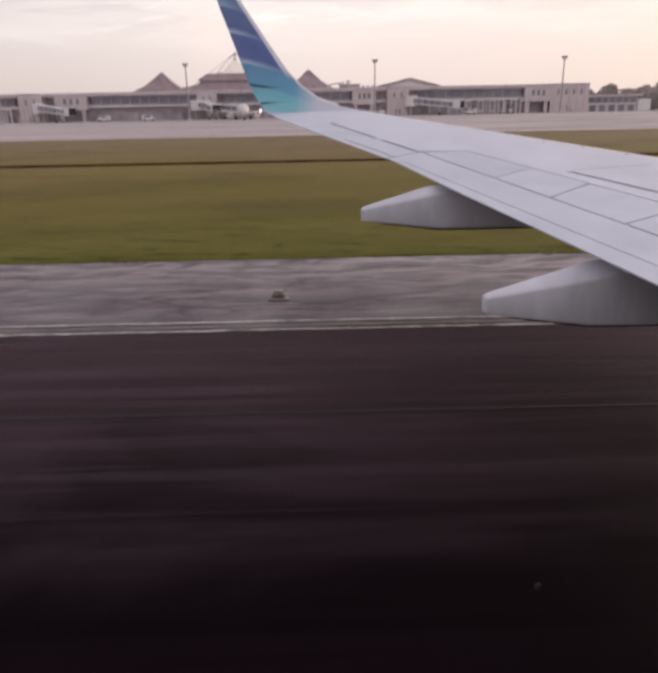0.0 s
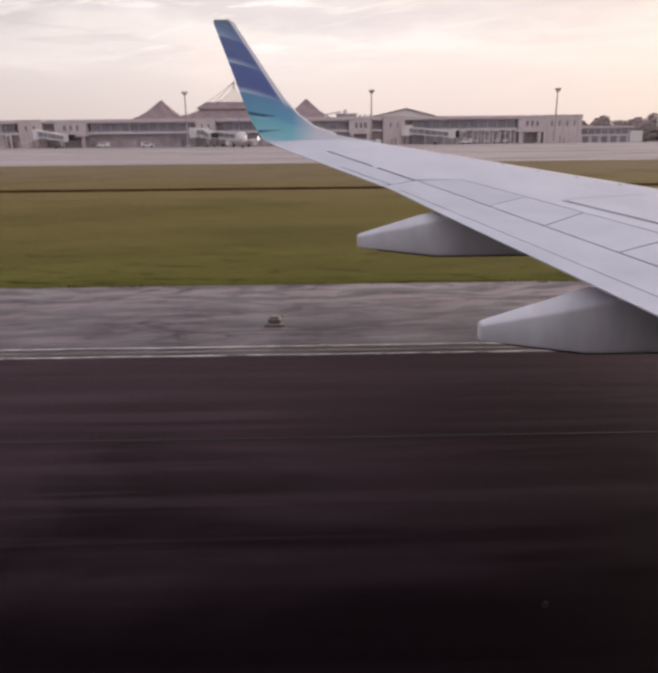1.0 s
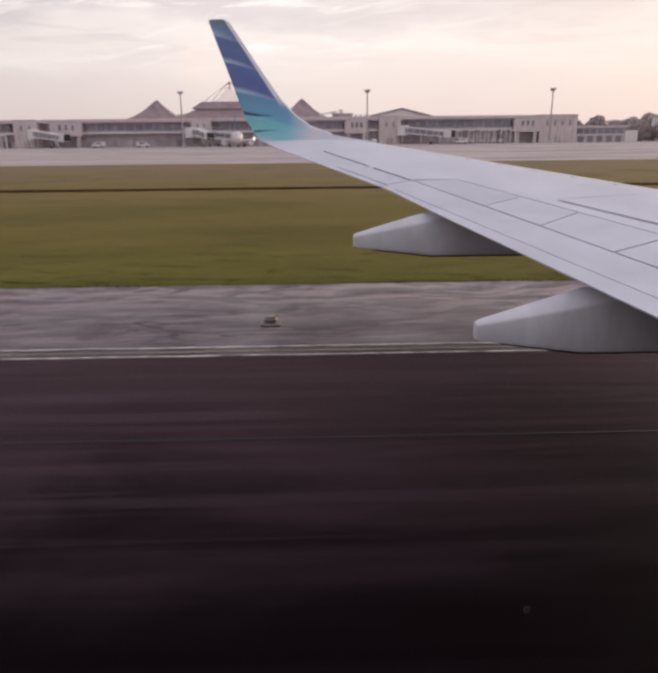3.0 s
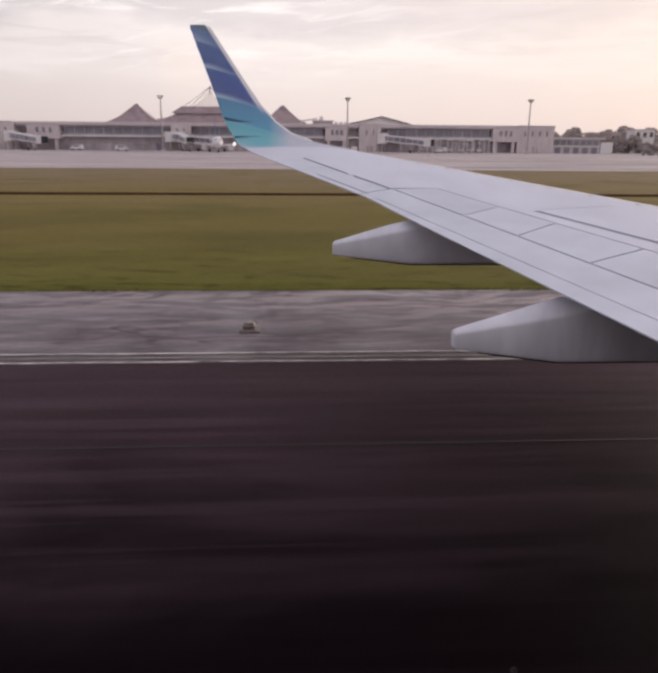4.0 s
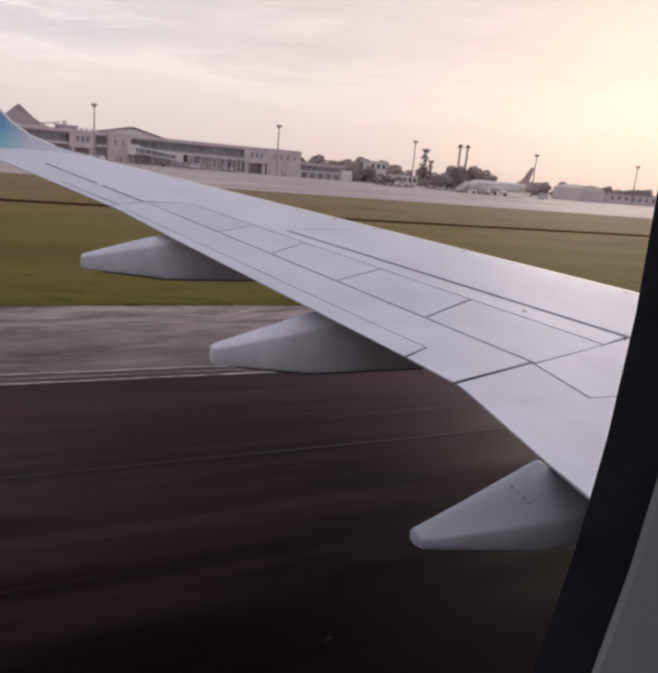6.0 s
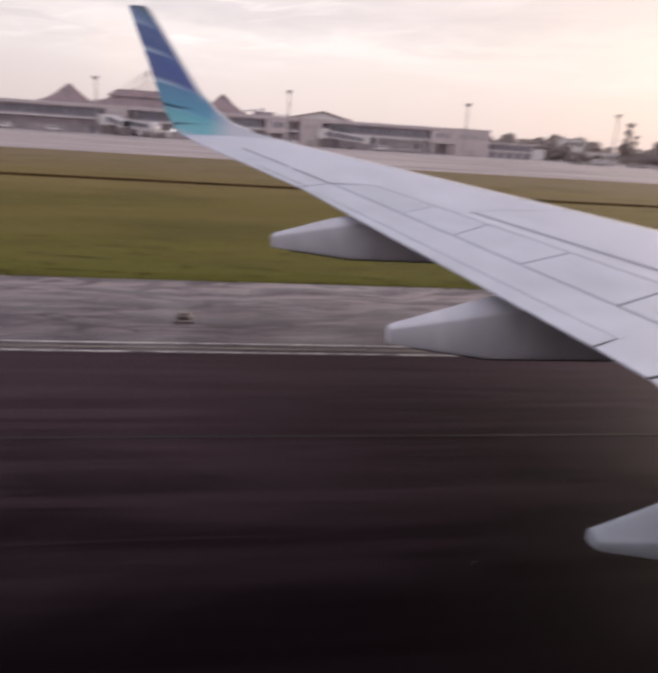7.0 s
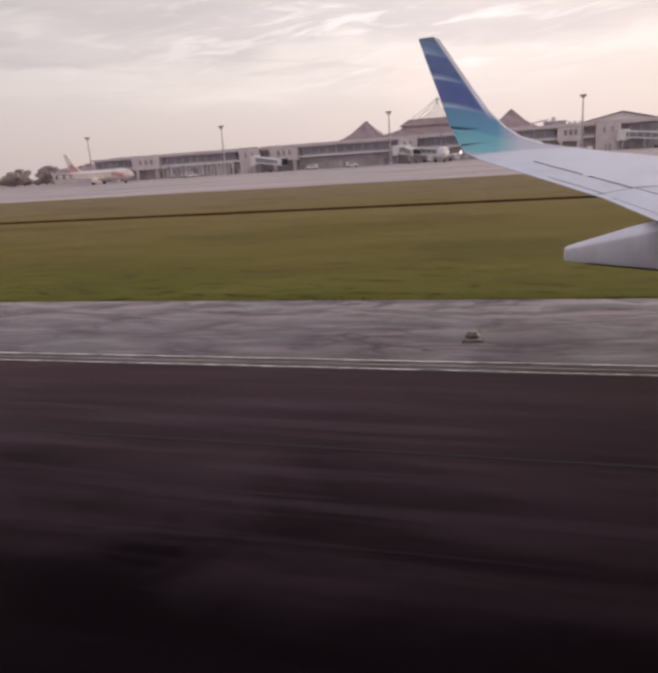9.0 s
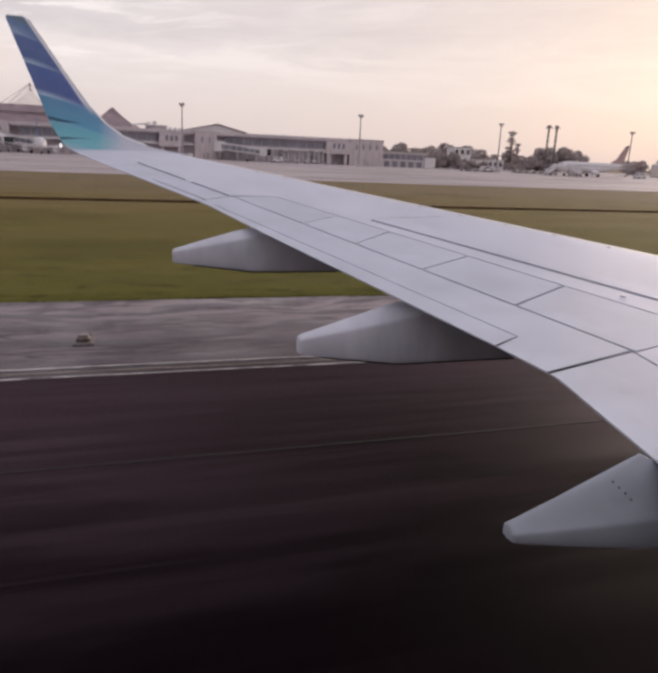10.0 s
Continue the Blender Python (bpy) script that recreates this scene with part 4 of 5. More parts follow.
T0, T1 = -190.0, 118.0
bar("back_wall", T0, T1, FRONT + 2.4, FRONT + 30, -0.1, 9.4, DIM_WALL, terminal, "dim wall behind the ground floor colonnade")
bar("roof_slab", T0 - 1, T1 + 0.5, FRONT - 1.2, FRONT + 31, 9.75, 10.6, FASCIA, terminal, "pale pinkish roof fascia")
bar("parapet", T0 + 8, T1 - 8, FRONT + 3, FRONT + 29, 10.6, 11.15, CONCRETE, terminal)
bar("ledge", T0, T1, FRONT - 0.9, FRONT + 5, 5.35, 5.85, WHITE_PAINT, terminal, "white ledge between the floors")
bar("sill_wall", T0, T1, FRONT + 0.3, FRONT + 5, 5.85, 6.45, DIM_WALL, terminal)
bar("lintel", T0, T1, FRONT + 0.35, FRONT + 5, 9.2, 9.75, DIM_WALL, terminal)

solid_bays = [(-168.0, -153.5), (-113.0, -103.5), (-98.4, -85.5), (-41.0, -33.0), (21.9, 31.2), (36.0, 44.8), (92.0, 102.5), (102.5, 118.0)]
for x0, x1 in solid_bays:
    tall = 10.8 if x1 - x0 > 13 or x0 in (36.0, -113.0, -41.0) else 9.6
    low_ = -0.1 if x0 in (-113.0, -41.0, 36.0, 102.5) else 4.4
    block = bar("stair_block", x0, x1, FRONT - 2.2, FRONT + 4, low_, tall, BLOCK_WALL, terminal, "beige stone-clad block with slit windows", 0.06)
    if low_ > 0:
        for k_ in range(3):
            cx = x0 + (x1 - x0) * (0.32 + 0.2 * k_)
            bar("slit_window", cx - 0.55, cx + 0.55, FRONT - 2.28, FRONT - 2.0, 6.7, 8.8, DARK_GLASS, block)
        for k_ in range(2):
            cx = x0 + (x1 - x0) * (0.15 + 0.7 * k_)
            bar("pier", cx - 0.6, cx + 0.6, FRONT - 1.8, FRONT + 0.5, -0.1, 4.4, BLOCK_WALL, terminal)
    else:
        bar("door_panel", (x0 + x1) / 2 - 1.2, (x0 + x1) / 2 + 1.2, FRONT - 2.27, FRONT - 2.05, 0.0, 2.4, STEEL_GREY, block)
        bar("cap", x0 - 0.15, x1 + 0.15, FRONT - 2.4, FRONT + 4.1, tall - 0.05, tall + 0.3, FASCIA, block)
        steps_ = max(3, int((x1 - x0) / 2.6))
        for k_ in range(steps_):
            cx = x0 + (x1 - x0) * (k_ + 0.5) / steps_
            bar("pilaster", cx - 0.28, cx + 0.28, FRONT - 2.5, FRONT - 2.15, -0.1, tall - 0.05, CONCRETE, block)
            if k_ < steps_ - 1:
                cx += (x1 - x0) * 0.5 / steps_
                bar("slit_window", cx - 0.32, cx + 0.32, FRONT - 2.29, FRONT - 2.0, 6.7, 8.8, DARK_GLASS, block)

# upper glazing: bays of dark panes between mullions
pane_mesh = link_mesh("window", [(0, 0, 0), (3.7, 0, 0), (3.7, 0, 2.8), (0, 0, 2.8), (0, 0.12, 0), (3.7, 0.12, 0), (3.7, 0.12, 2.8), (0, 0.12, 2.8)],
                      [(0, 1, 2, 3), (4, 7, 6, 5), (0, 4, 5, 1), (1, 5, 6, 2), (2, 6, 7, 3), (3, 7, 4, 0)], DARK_GLASS)
post_mesh = link_mesh("mullion", [(0, -0.15, 0), (0.22, -0.15, 0), (0.22, -0.15, 2.8), (0, -0.15, 2.8), (0, 0.1, 0), (0.22, 0.1, 0), (0.22, 0.1, 2.8), (0, 0.1, 2.8)],
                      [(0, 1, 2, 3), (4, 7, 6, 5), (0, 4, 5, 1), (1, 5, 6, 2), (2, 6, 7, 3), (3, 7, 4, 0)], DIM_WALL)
x = T0 + 0.5
while x < T1 - 4:
    if not any(a - 3.4 < x < b for a, b in solid_bays):
        part("window", pane_mesh, None, terminal, at=pose(x + 0.15, FRONT + 0.55, 6.42))
        part("mullion", post_mesh, None, terminal, at=pose(x - 0.08, FRONT + 0.5, 6.42))
    x += 3.9
# ground floor columns and lit bay fronts
rnd = random.Random(11)
column_mesh_bm = box((0.7, 0.7, 5.3), (0, 0, 2.6), 0.05)
column_mesh = bpy.data.meshes.new("column")
column_mesh_bm.to_mesh(column_mesh)
column_mesh_bm.free()
column_mesh.materials.append(CONCRETE)
x = T0 + 2
while x < T1:
    if not any(a - 0.8 < x < b + 0.8 for a, b in solid_bays) and (-153 < x < -113 or 44 < x < 92):
        part("column", column_mesh, None, terminal, at=pose(x, FRONT + 0.6, 0))
    x += 7.8
x = T0 + 4
while x < T1 - 4:
    if not any(a - 3 < x < b + 1 for a, b in solid_bays):
        w = rnd.uniform(1.2, 4.5)
        h = rnd.uniform(2.2, 4.2)
        mat_ = rnd.choice((CONCRETE, DIM_WALL, DARK_GLASS, STEEL_GREY, DARK_GLASS, DIM_WALL))
        bar("bay_front", x, x + w, FRONT + 2.0, FRONT + 2.45, 0.0, h, mat_, terminal)
    x += rnd.uniform(3.5, 7.0)


def tiled_roof(name, cx, cy, stages, label, parent):
    """A hipped roof of concave slope: half widths and heights from eave to top."""
    rings = []
    for hw, hd, z in stages:
        rings.append([(cx - hw, cy - hd, z), (cx + hw, cy - hd, z), (cx + hw, cy + hd, z), (cx - hw, cy + hd, z)])
    return part(name, loft(rings), ROOF_TILE, parent, label)


def joglo(cx, cy):
    pav = thing("pavilion_roof", "red-brown tiled pyramid roof with concave slopes above the terminal", "roof", "pyramid roofs", at=afar(0, 0, 0))
    stages = [(11.2, 11.2, 10.62), (10.9, 10.9, 11.2), (8.6, 8.6, 12.3), (6.2, 6.2, 13.8), (4.2, 4.2, 15.5), (2.1, 2.1, 17.5), (0.35, 0.35, 19.2)]
    roof = tiled_roof("tiles", cx, cy, stages, "", pav)
    part("finial", rod((cx, cy, 19.1), (cx, cy, 19.9), 0.18, 0.05, 8), STEEL_GREY, pav)
    for sx, sy in ((-1, -1), (1, -1)):
        bm = None
        for (a, q, z0), (b, w, z1) in zip(stages[1:], stages[2:]):
            bm = rod((cx + sx * a, cy + sy * q, z0 + 0.1), (cx + sx * b, cy + sy * w, z1 + 0.1), 0.22, 0.22, 6, bm)
        part("hip_ridge", bm, ROOF_TILE, pav)
    return pav


joglo(4.0, 312.0)
joglo(-60.5, 312.0)
main_roof = thing("main_hall_roof", "two-tiered red-brown hall roof with a white tent skylight and steel spire", "roof", at=afar(0, 0, 0))
HX, HY = -27.5, 308.0
tiled_roof("lower_tier", HX, HY, [(22.0, 15, 10.62), (21.5, 14.6, 11.6), (17.5, 12.0, 13.2), (14.6, 10.0, 14.6)], "", main_roof)
bar("tier_wall", HX - 14.2, HX + 14.2, HY - 9.6, HY + 9.6, 14.6, 15.3, DIM_WALL, main_roof)
tiled_roof("upper_tier", HX, HY, [(15.4, 10.8, 15.3), (13.8, 9.6, 16.4), (11.6, 8.2, 17.9), (11.2, 8.0, 18.1)], "", main_roof)
slope = [(7.4, 18.12), (5.2, 19.4), (3.3, 21.0), (1.6, 22.9), (0.3, 24.9)]
bm = loft([[(HX + sx * h_, HY + sy * h_ * 0.76, z) for sx, sy in ((-1, -1), (1, -1), (1, 1), (-1, 1))] for h_, z in slope])
part("tent_skylight", bm, TENT_CLOTH, main_roof, "white translucent tent-shaped skylight")
# the steel tent over the hall: a mast, stays, and two rings of rails
part("spire", rod((HX, HY, 23.6), (HX, HY, 27.4), 0.30, 0.12, 8), STEEL_GREY, main_roof)
part("spire_collar", rod((HX, HY, 25.6), (HX, HY, 26.2), 0.55, 0.55, 10), STEEL_GREY, main_roof)
corners = [(-1, -1), (1, -1), (1, 1), (-1, 1)]
for sx, sy in corners:
    part("stay", rod((HX, HY, 26.6), (HX + sx * 10.4, HY + sy * 7.4, 18.1), 0.11, 0.11, 6), STEEL_GREY, main_roof)
    part("tent_rib", rod((HX, HY, 25.4), (HX + sx * 7.6, HY + sy * 5.8, 18.1), 0.05, 0.05, 6), TENT_WHITE, main_roof)
for cx in (-46.0, -9.0, 15.5):
    canopy = thing("roof_canopy", "white slanted roof canopy on the terminal deck", "canopy", "roof canopies", at=afar(0, 0, 0))
    bm = box((7.5, 3.0, 0.55), (cx, 298, 13.0), 0.05, turn=Matrix.Rotation(radians(-9), 4, "Y"))
    part("deck", bm, WHITE_PAINT, canopy)
    for dx in (-3, 3):
        part("post", rod((cx + dx, 298, 10.6), (cx + dx, 298, 13.0), 0.26, 0.26, 8), WHITE_PAINT, canopy)

# gabled hall behind the pier
gable = thing("gabled_hall", "pale hall with a low gable and dark roof edges", "building", at=afar(0, 0, 0))
bm = bmesh.new()
a = [bm.verts.new(p) for p in ((33.6, 300, 10.6), (59.0, 300, 10.6), (59.0, 300, 11.6), (47.3, 300, 14.3), (33.6, 300, 11.6))]
b = [bm.verts.new((v.co.x, 326, v.co.z)) for v in a]
bm.faces.new(a)
bm.faces.new(b[::-1])
for q in range(5):
    bm.faces.new((a[q], b[q], b[(q + 1) % 5], a[(q + 1) % 5]))
part("wall", bm, WHITE_PAINT, gable, "whitewashed gable wall")
for (xa, za), (xb, zb) in (((32.6, 11.4), (47.3, 14.55)), ((47.3, 14.55), (60.2, 11.4))):
    mid = ((xa + xb) / 2, 312.5, (za + zb) / 2 + 0.12)
    ang = math.atan2(zb - za, xb - xa)
    part("roof", box((math.hypot(xb - xa, zb - za), 27.5, 0.4), mid, 0.03, turn=Matrix.Rotation(-ang, 4, "Y")), ROOF_TILE, gable)

rooftop = thing("rooftop_plant_room", "small grey plant room with a dish on the terminal roof", "plant room", at=afar(0, 0, 0))
bar("body", 17.2, 25.6, 294, 300, 10.6, 12.4, DIM_WALL, rooftop)
bar("lid", 16.8, 26.0, 293.6, 300.4, 12.4, 12.75, CONCRETE, rooftop)
dish = bmesh.new()
bmesh.ops.create_uvsphere(dish, u_segments=14, v_segments=8, radius=1.0, matrix=Matrix.Translation((20.8, 296, 13.5)) @ Matrix.Diagonal((1, 0.45, 1, 1)))
part("dish", dish, WHITE_PAINT, rooftop)
part("dish_post", rod((20.8, 296.2, 12.7), (20.8, 296.2, 13.4), 0.12, 0.12, 8), STEEL_GREY, rooftop)
for cx in (27.2, 29.2, 31.2):
    tank = thing("roof_tank", "white cylindrical water tank on the terminal roof", "tank", "roof tanks", at=afar(0, 0, 0))
    part("shell", rod((cx, 296, 10.6), (cx, 296, 12.0), 0.75, 0.75, 16), WHITE_PAINT, tank)
    part("lid", rod((cx, 296, 12.0), (cx, 296, 12.25), 0.78, 0.3, 16), WHITE_PAINT, tank)


# slim white posts and rails of the gate stands
for xa, xb in ((-150.0, -116.0), (64.0, 91.0)):
    x = xa
    while x < xb:
        stand = thing("gate_stand", "white steel gate frame before the ground floor", "gate frame", "gate frames", at=afar(0, 0, 0))
        for dx in (0.0, 2.1):
            part("post", rod((x + dx, 279.5, -0.02), (x + dx, 279.5, 5.0), 0.17, 0.17, 8), WHITE_PAINT, stand)
        part("rail", box((2.5, 0.3, 0.34), (x + 1.05, 279.5, 5.0), 0.04), WHITE_PAINT, stand)
        x += rnd.uniform(3.2, 5.2)


# ---- masts ----
def flood_mast(x, y, h, name="floodlight_mast", label="tall grey floodlight mast with a ring of lamps"):
    mast = thing(name, label, "mast", "floodlight masts", at=afar(x, y, 0))
    part("base", box((1.5, 1.5, 0.9), (0, 0, 0.4), 0.08), CONCRETE, mast)
    part("pole", rod((0, 0, 0.6), (0, 0, h - 1.0), 0.36, 0.20, 14), STEEL_GREY, mast)
    part("head_frame", rod((0, 0, h - 1.6), (0, 0, h - 1.2), 0.75, 0.75, 12), STEEL_GREY, mast)
    for k_ in range(8):
        a_ = radians(45 * k_ + 10)
        lamp = box((0.55, 0.36, 0.58), (math.cos(a_) * 0.82, math.sin(a_) * 0.82, h - 0.75), 0.04, turn=Matrix.Rotation(a_, 4, "Z") @ Matrix.Rotation(radians(35), 4, "Y"))
        part("floodlight", lamp, STEEL_GREY, mast)
    return mast


first_mast = flood_mast(-174.0, 260.0, 20.3)
for x in (-110.0, -40.2, 29.2, 98.9, 162.2, 229.8, 297.0):
    copy_thing(first_mast, afar(x, 260.0, 0))


# ---- boarding bridges ----
def boarding_bridge(x, y, turn):
    """A boarding bridge: rotunda, sloping tunnel, cab and wheeled legs. It runs towards the apron from x, y."""
    br = thing("boarding_bridge", "pale grey telescopic boarding bridge on wheeled legs", "boarding bridge", "boarding bridges", at=afar(x, y, 0, 0, 0, turn))
    part("rotunda", rod((0, 0, 3.4), (0, 0, 7.4), 2.3, 2.3, 18), WHITE_PAINT, br)
    part("rotunda_post", rod((0, 0, -0.05), (0, 0, 3.5), 0.7, 0.7, 12), STEEL_GREY, br)
    slope = Matrix.Rotation(radians(-5.5), 4, "Y")
    tilt = Matrix.Rotation(radians(5.5), 4, "Y")
    for name, length, wide, tall, at in (("tunnel", 11.0, 2.8, 2.2, (7.0, 0, 5.0)), ("inner_tunnel", 9.0, 2.4, 1.9, (15.0, 0, 4.2))):
        body = part(name, box((length, wide, tall), at, 0.05, turn=tilt), DARK_GLASS, br, "glazed tunnel section")
        for sz, what in ((1, "roof_edge"), (-1, "floor_edge")):
            part(what, box((length + 0.1, wide + 0.25, 0.42), (at[0] + 0.1 * sz, 0, at[2] + sz * tall / 2), 0.04, turn=tilt), WHITE_PAINT, body)
        for q in range(4):
            fx = (q - 1.5) * length / 4
            part("rib", box((0.18, wide + 0.12, tall), (at[0] + fx, 0, at[2] - fx * math.tan(radians(5.5))), 0.0, turn=tilt), WHITE_PAINT, body)
    for sy in (-1, 1):
        part("leg", box((0.5, 0.4, 3.6), (13.0, sy * 1.1, 1.7), 0.04), STEEL_GREY, br)
        part("wheel", rod((13.0, sy * 1.35 - 0.18, 0.45), (13.0, sy * 1.35 + 0.18, 0.45), 0.5, 0.5, 16), RUBBER, br)
    part("cab", box((3.0, 3.2, 3.0), (20.2, 0, 3.9), 0.15), WHITE_PAINT, br)
    part("bumper", box((0.5, 2.9, 2.6), (21.8, 0, 3.9), 0.1), RUBBER, br)
    part("stair", box((3.4, 0.9, 0.25), (18.0, -2.1, 1.7), 0.02, turn=Matrix.Rotation(radians(40), 4, "Y")), STEEL_GREY, br)
    return br


first_bridge = boarding_bridge(-104.5, 281.0, -35)
for x, y, turn in ((-41.0, 281.0, -20), (45.5, 281.0, -33), (-37.5, 281.5, -70)):
    copy_thing(first_bridge, afar(x, y, 0, 0, 0, turn))


# ---- parked aircraft ----
def parked_airliner(label, hull_mat, tail_mat, at, accent=None):
    """A twin-jet, nose along +x, with its middle over the pose."""
    jet = thing("parked_airliner", label, "aircraft", at=at)
    prof = [(-18.5, 0.25, 4.9), (-16, 0.75, 4.6), (-12, 1.45, 4.0), (-7, 1.85, 3.6), (6, 1.88, 3.5), (13, 1.88, 3.5), (15.5, 1.7, 3.4), (17.4, 1.2, 3.2), (18.6, 0.6, 3.05), (19.0, 0.1, 3.0)]
    rings = [[(x, r * math.cos(radians(a_)), z + r * 1.06 * math.sin(radians(a_))) for a_ in range(0, 360, 20)] for x, r, z in prof]
    hull = smooth(part("hull", loft(rings), hull_mat, jet), 60)
    if accent is not None:
        rings = [[(x, (r + 0.02) * math.cos(radians(a_)), z + (r + 0.02) * 1.06 * math.sin(radians(a_))) for a_ in range(0, 360, 20)] for x, r, z in prof[5:9]]
        smooth(part("nose_band", loft(rings), accent, hull), 60)
    for sy in (-1, 1):
        bm = loft([[(4.5, sy * 1.3, 2.6), (-3.0, sy * 1.3, 2.5), (-3.0, sy * 1.3, 2.3), (4.5, sy * 1.3, 2.0)],
                   [(0.2, sy * 6.5, 3.0), (-3.2, sy * 6.5, 3.0), (-3.2, sy * 6.5, 2.9), (0.2, sy * 6.5, 2.65)],
                   [(-4.6, sy * 16.6, 4.0), (-6.1, sy * 16.6, 4.0), (-6.1, sy * 16.6, 3.95), (-4.6, sy * 16.6, 3.85)]])
        w_ = part("wing", bm, hull_mat, jet)
        bm = loft([[(-4.6, sy * 16.6, 3.9), (-6.1, sy * 16.6, 3.9), (-6.1, sy * 16.7, 3.95), (-4.6, sy * 16.7, 3.95)],
                   [(-6.4, sy * 17.2, 6.2), (-7.1, sy * 17.2, 6.2), (-7.1, sy * 17.25, 6.2), (-6.4, sy * 17.25, 6.2)]])
        part("winglet", bm, tail_mat, w_)
        rings = [[(x, sy * 4.9 + r * math.cos(radians(a_)), 1.55 + r * math.sin(radians(a_))) for a_ in range(0, 360, 24)] for x, r in ((1.0, 0.6), (2.2, 0.95), (4.6, 1.02), (5.3, 0.9), (5.0, 0.75), (4.6, 0.5))]
        smooth(part("engine", loft(rings), hull_mat, jet), 50)
        bm = loft([[(-14.5, sy * 0.5, 5.0), (-17.6, sy * 0.5, 5.0), (-17.6, sy * 0.5, 4.85), (-14.5, sy * 0.5, 4.8)],
                   [(-17.3, sy * 6.6, 5.6), (-18.8, sy * 6.6, 5.6), (-18.8, sy * 6.6, 5.55), (-17.3, sy * 6.6, 5.5)]])
        part("tailplane", bm, hull_mat, jet)
        leg = part("landing_gear", rod((-1.0, sy * 2.8, 0.5), (-1.0, sy * 2.8, 2.4), 0.14, 0.14, 8), STEEL_GREY, jet)
        part("wheel", rod((-1.0, sy * 2.8 - 0.4, 0.55), (-1.0, sy * 2.8 + 0.4, 0.55), 0.56, 0.56, 16), RUBBER, leg)
        bm = None
        for k_ in range(30):
            bm = box((0.26, 0.05, 0.36), (-10 + 0.76 * k_, sy * 1.86, 4.1), 0.0, bm)
        part("window_row", bm, DARK_GLASS, hull)
    leg = part("landing_gear", rod((14.2, 0, 0.4), (14.2, 0, 2.0), 0.1, 0.1, 8), STEEL_GREY, jet)
    part("wheel", rod((14.2, -0.3, 0.4), (14.2, 0.3, 0.4), 0.4, 0.4, 16), RUBBER, leg)
    bm = loft([[(-9.8, -0.18, 5.4), (-9.8, 0.18, 5.4), (-17.3, 0.12, 5.3), (-17.3, -0.12, 5.3)],
               [(-13.5, -0.16, 7.2), (-13.5, 0.16, 7.2), (-18.0, 0.1, 7.2), (-18.0, -0.1, 7.2)],
               [(-17.8, -0.08, 12.5), (-17.8, 0.08, 12.5), (-19.9, 0.05, 12.5), (-19.9, -0.05, 12.5)]])
    part("fin", bm, tail_mat, jet, "coloured tail fin")
    part("cockpit_glass", box((0.9, 1.9, 0.5), (16.9, 0, 4.25), 0.15, turn=Matrix.Rotation(radians(35), 4, "Y")), DARK_GLASS, hull)
    return jet


parked_airliner("white airliner with a red tail fin parked on the far apron", WHITE_PAINT, RED_PAINT, afar(184.0, 226.0, 0, 0, 0, 190))
cream_jet = parked_airliner("cream and orange airliner parked on the apron by the terminal", PINK_WHITE, PINK_WHITE, afar(-152.0, 233.0, 0, 0, 0, -15))
part("fin_mark", loft([[(-11.2, -0.22, 5.4), (-11.2, 0.22, 5.4), (-17.2, 0.18, 5.3), (-17.2, -0.18, 5.3)], [(-15.2, -0.15, 8.6), (-15.2, 0.15, 8.6), (-17.6, 0.12, 8.0), (-17.6, -0.12, 8.0)]]), ORANGE_PAINT, cream_jet, "orange flash on the fin")
for sy in (-1, 1):
    part("nose_mark", box((6.5, 0.05, 1.5), (12.2, sy * 1.88, 3.3), 0.0, turn=Matrix.Rotation(radians(8), 4, "Y")), ORANGE_PAINT, cream_jet, "orange flash along the nose")
parked_airliner("white airliner with blue tail parked nose-out at a boarding bridge", WHITE_PAINT, NAVY_PAINT, afar(-20.0, 259.0, 0, 0, 0, -82))


# ---- service vehicles ----
def service_van(body_mat, label):
    van = thing("service_van", label, "van", "apron vehicles", at=afar(0, 0, 0))
    side = [(-2.4, 0.45), (2.4, 0.45), (2.5, 1.1), (1.75, 1.25), (1.2, 2.1), (-2.3, 2.2), (-2.45, 1.9)]
    body = part("body", loft([[(x, -0.95, z) for x, z in side], [(x, 0.95, z) for x, z in side]]), body_mat, van)
    part("windscreen", box((0.06, 1.7, 0.85), (1.52, 0, 1.66), turn=Matrix.Rotation(radians(-33), 4, "Y")), DARK_GLASS, body)
    for sy in (-1, 1):
        part("side_window", box((2.4, 0.05, 0.55), (-0.3, sy * 0.95, 1.65)), DARK_GLASS, body)
        for wx in (-1.5, 1.55):
            part("wheel", rod((wx, sy * 0.95 - 0.12, 0.36), (wx, sy * 0.95 + 0.12, 0.36), 0.36, 0.36, 14), RUBBER, van)
    return van


van = service_van(WHITE_PAINT, "white service van parked on the apron")
van.matrix_basis = afar(-57.0, 266.0, 0, 0, 0, 10)
for x, y, turn in ((-76.5, 274.0, 170), (18.0, 266.0, 5), (68.0, 274.0, 200), (32.0, 262.0, 90), (-128.0, 264.0, 0), (149.0, 246.0, 12), (204.0, 222.0, 186), (212.0, 231.0, 20), (258.0, 205.0, 15)):
    copy_thing(van, afar(x, y, 0, 0, 0, turn))


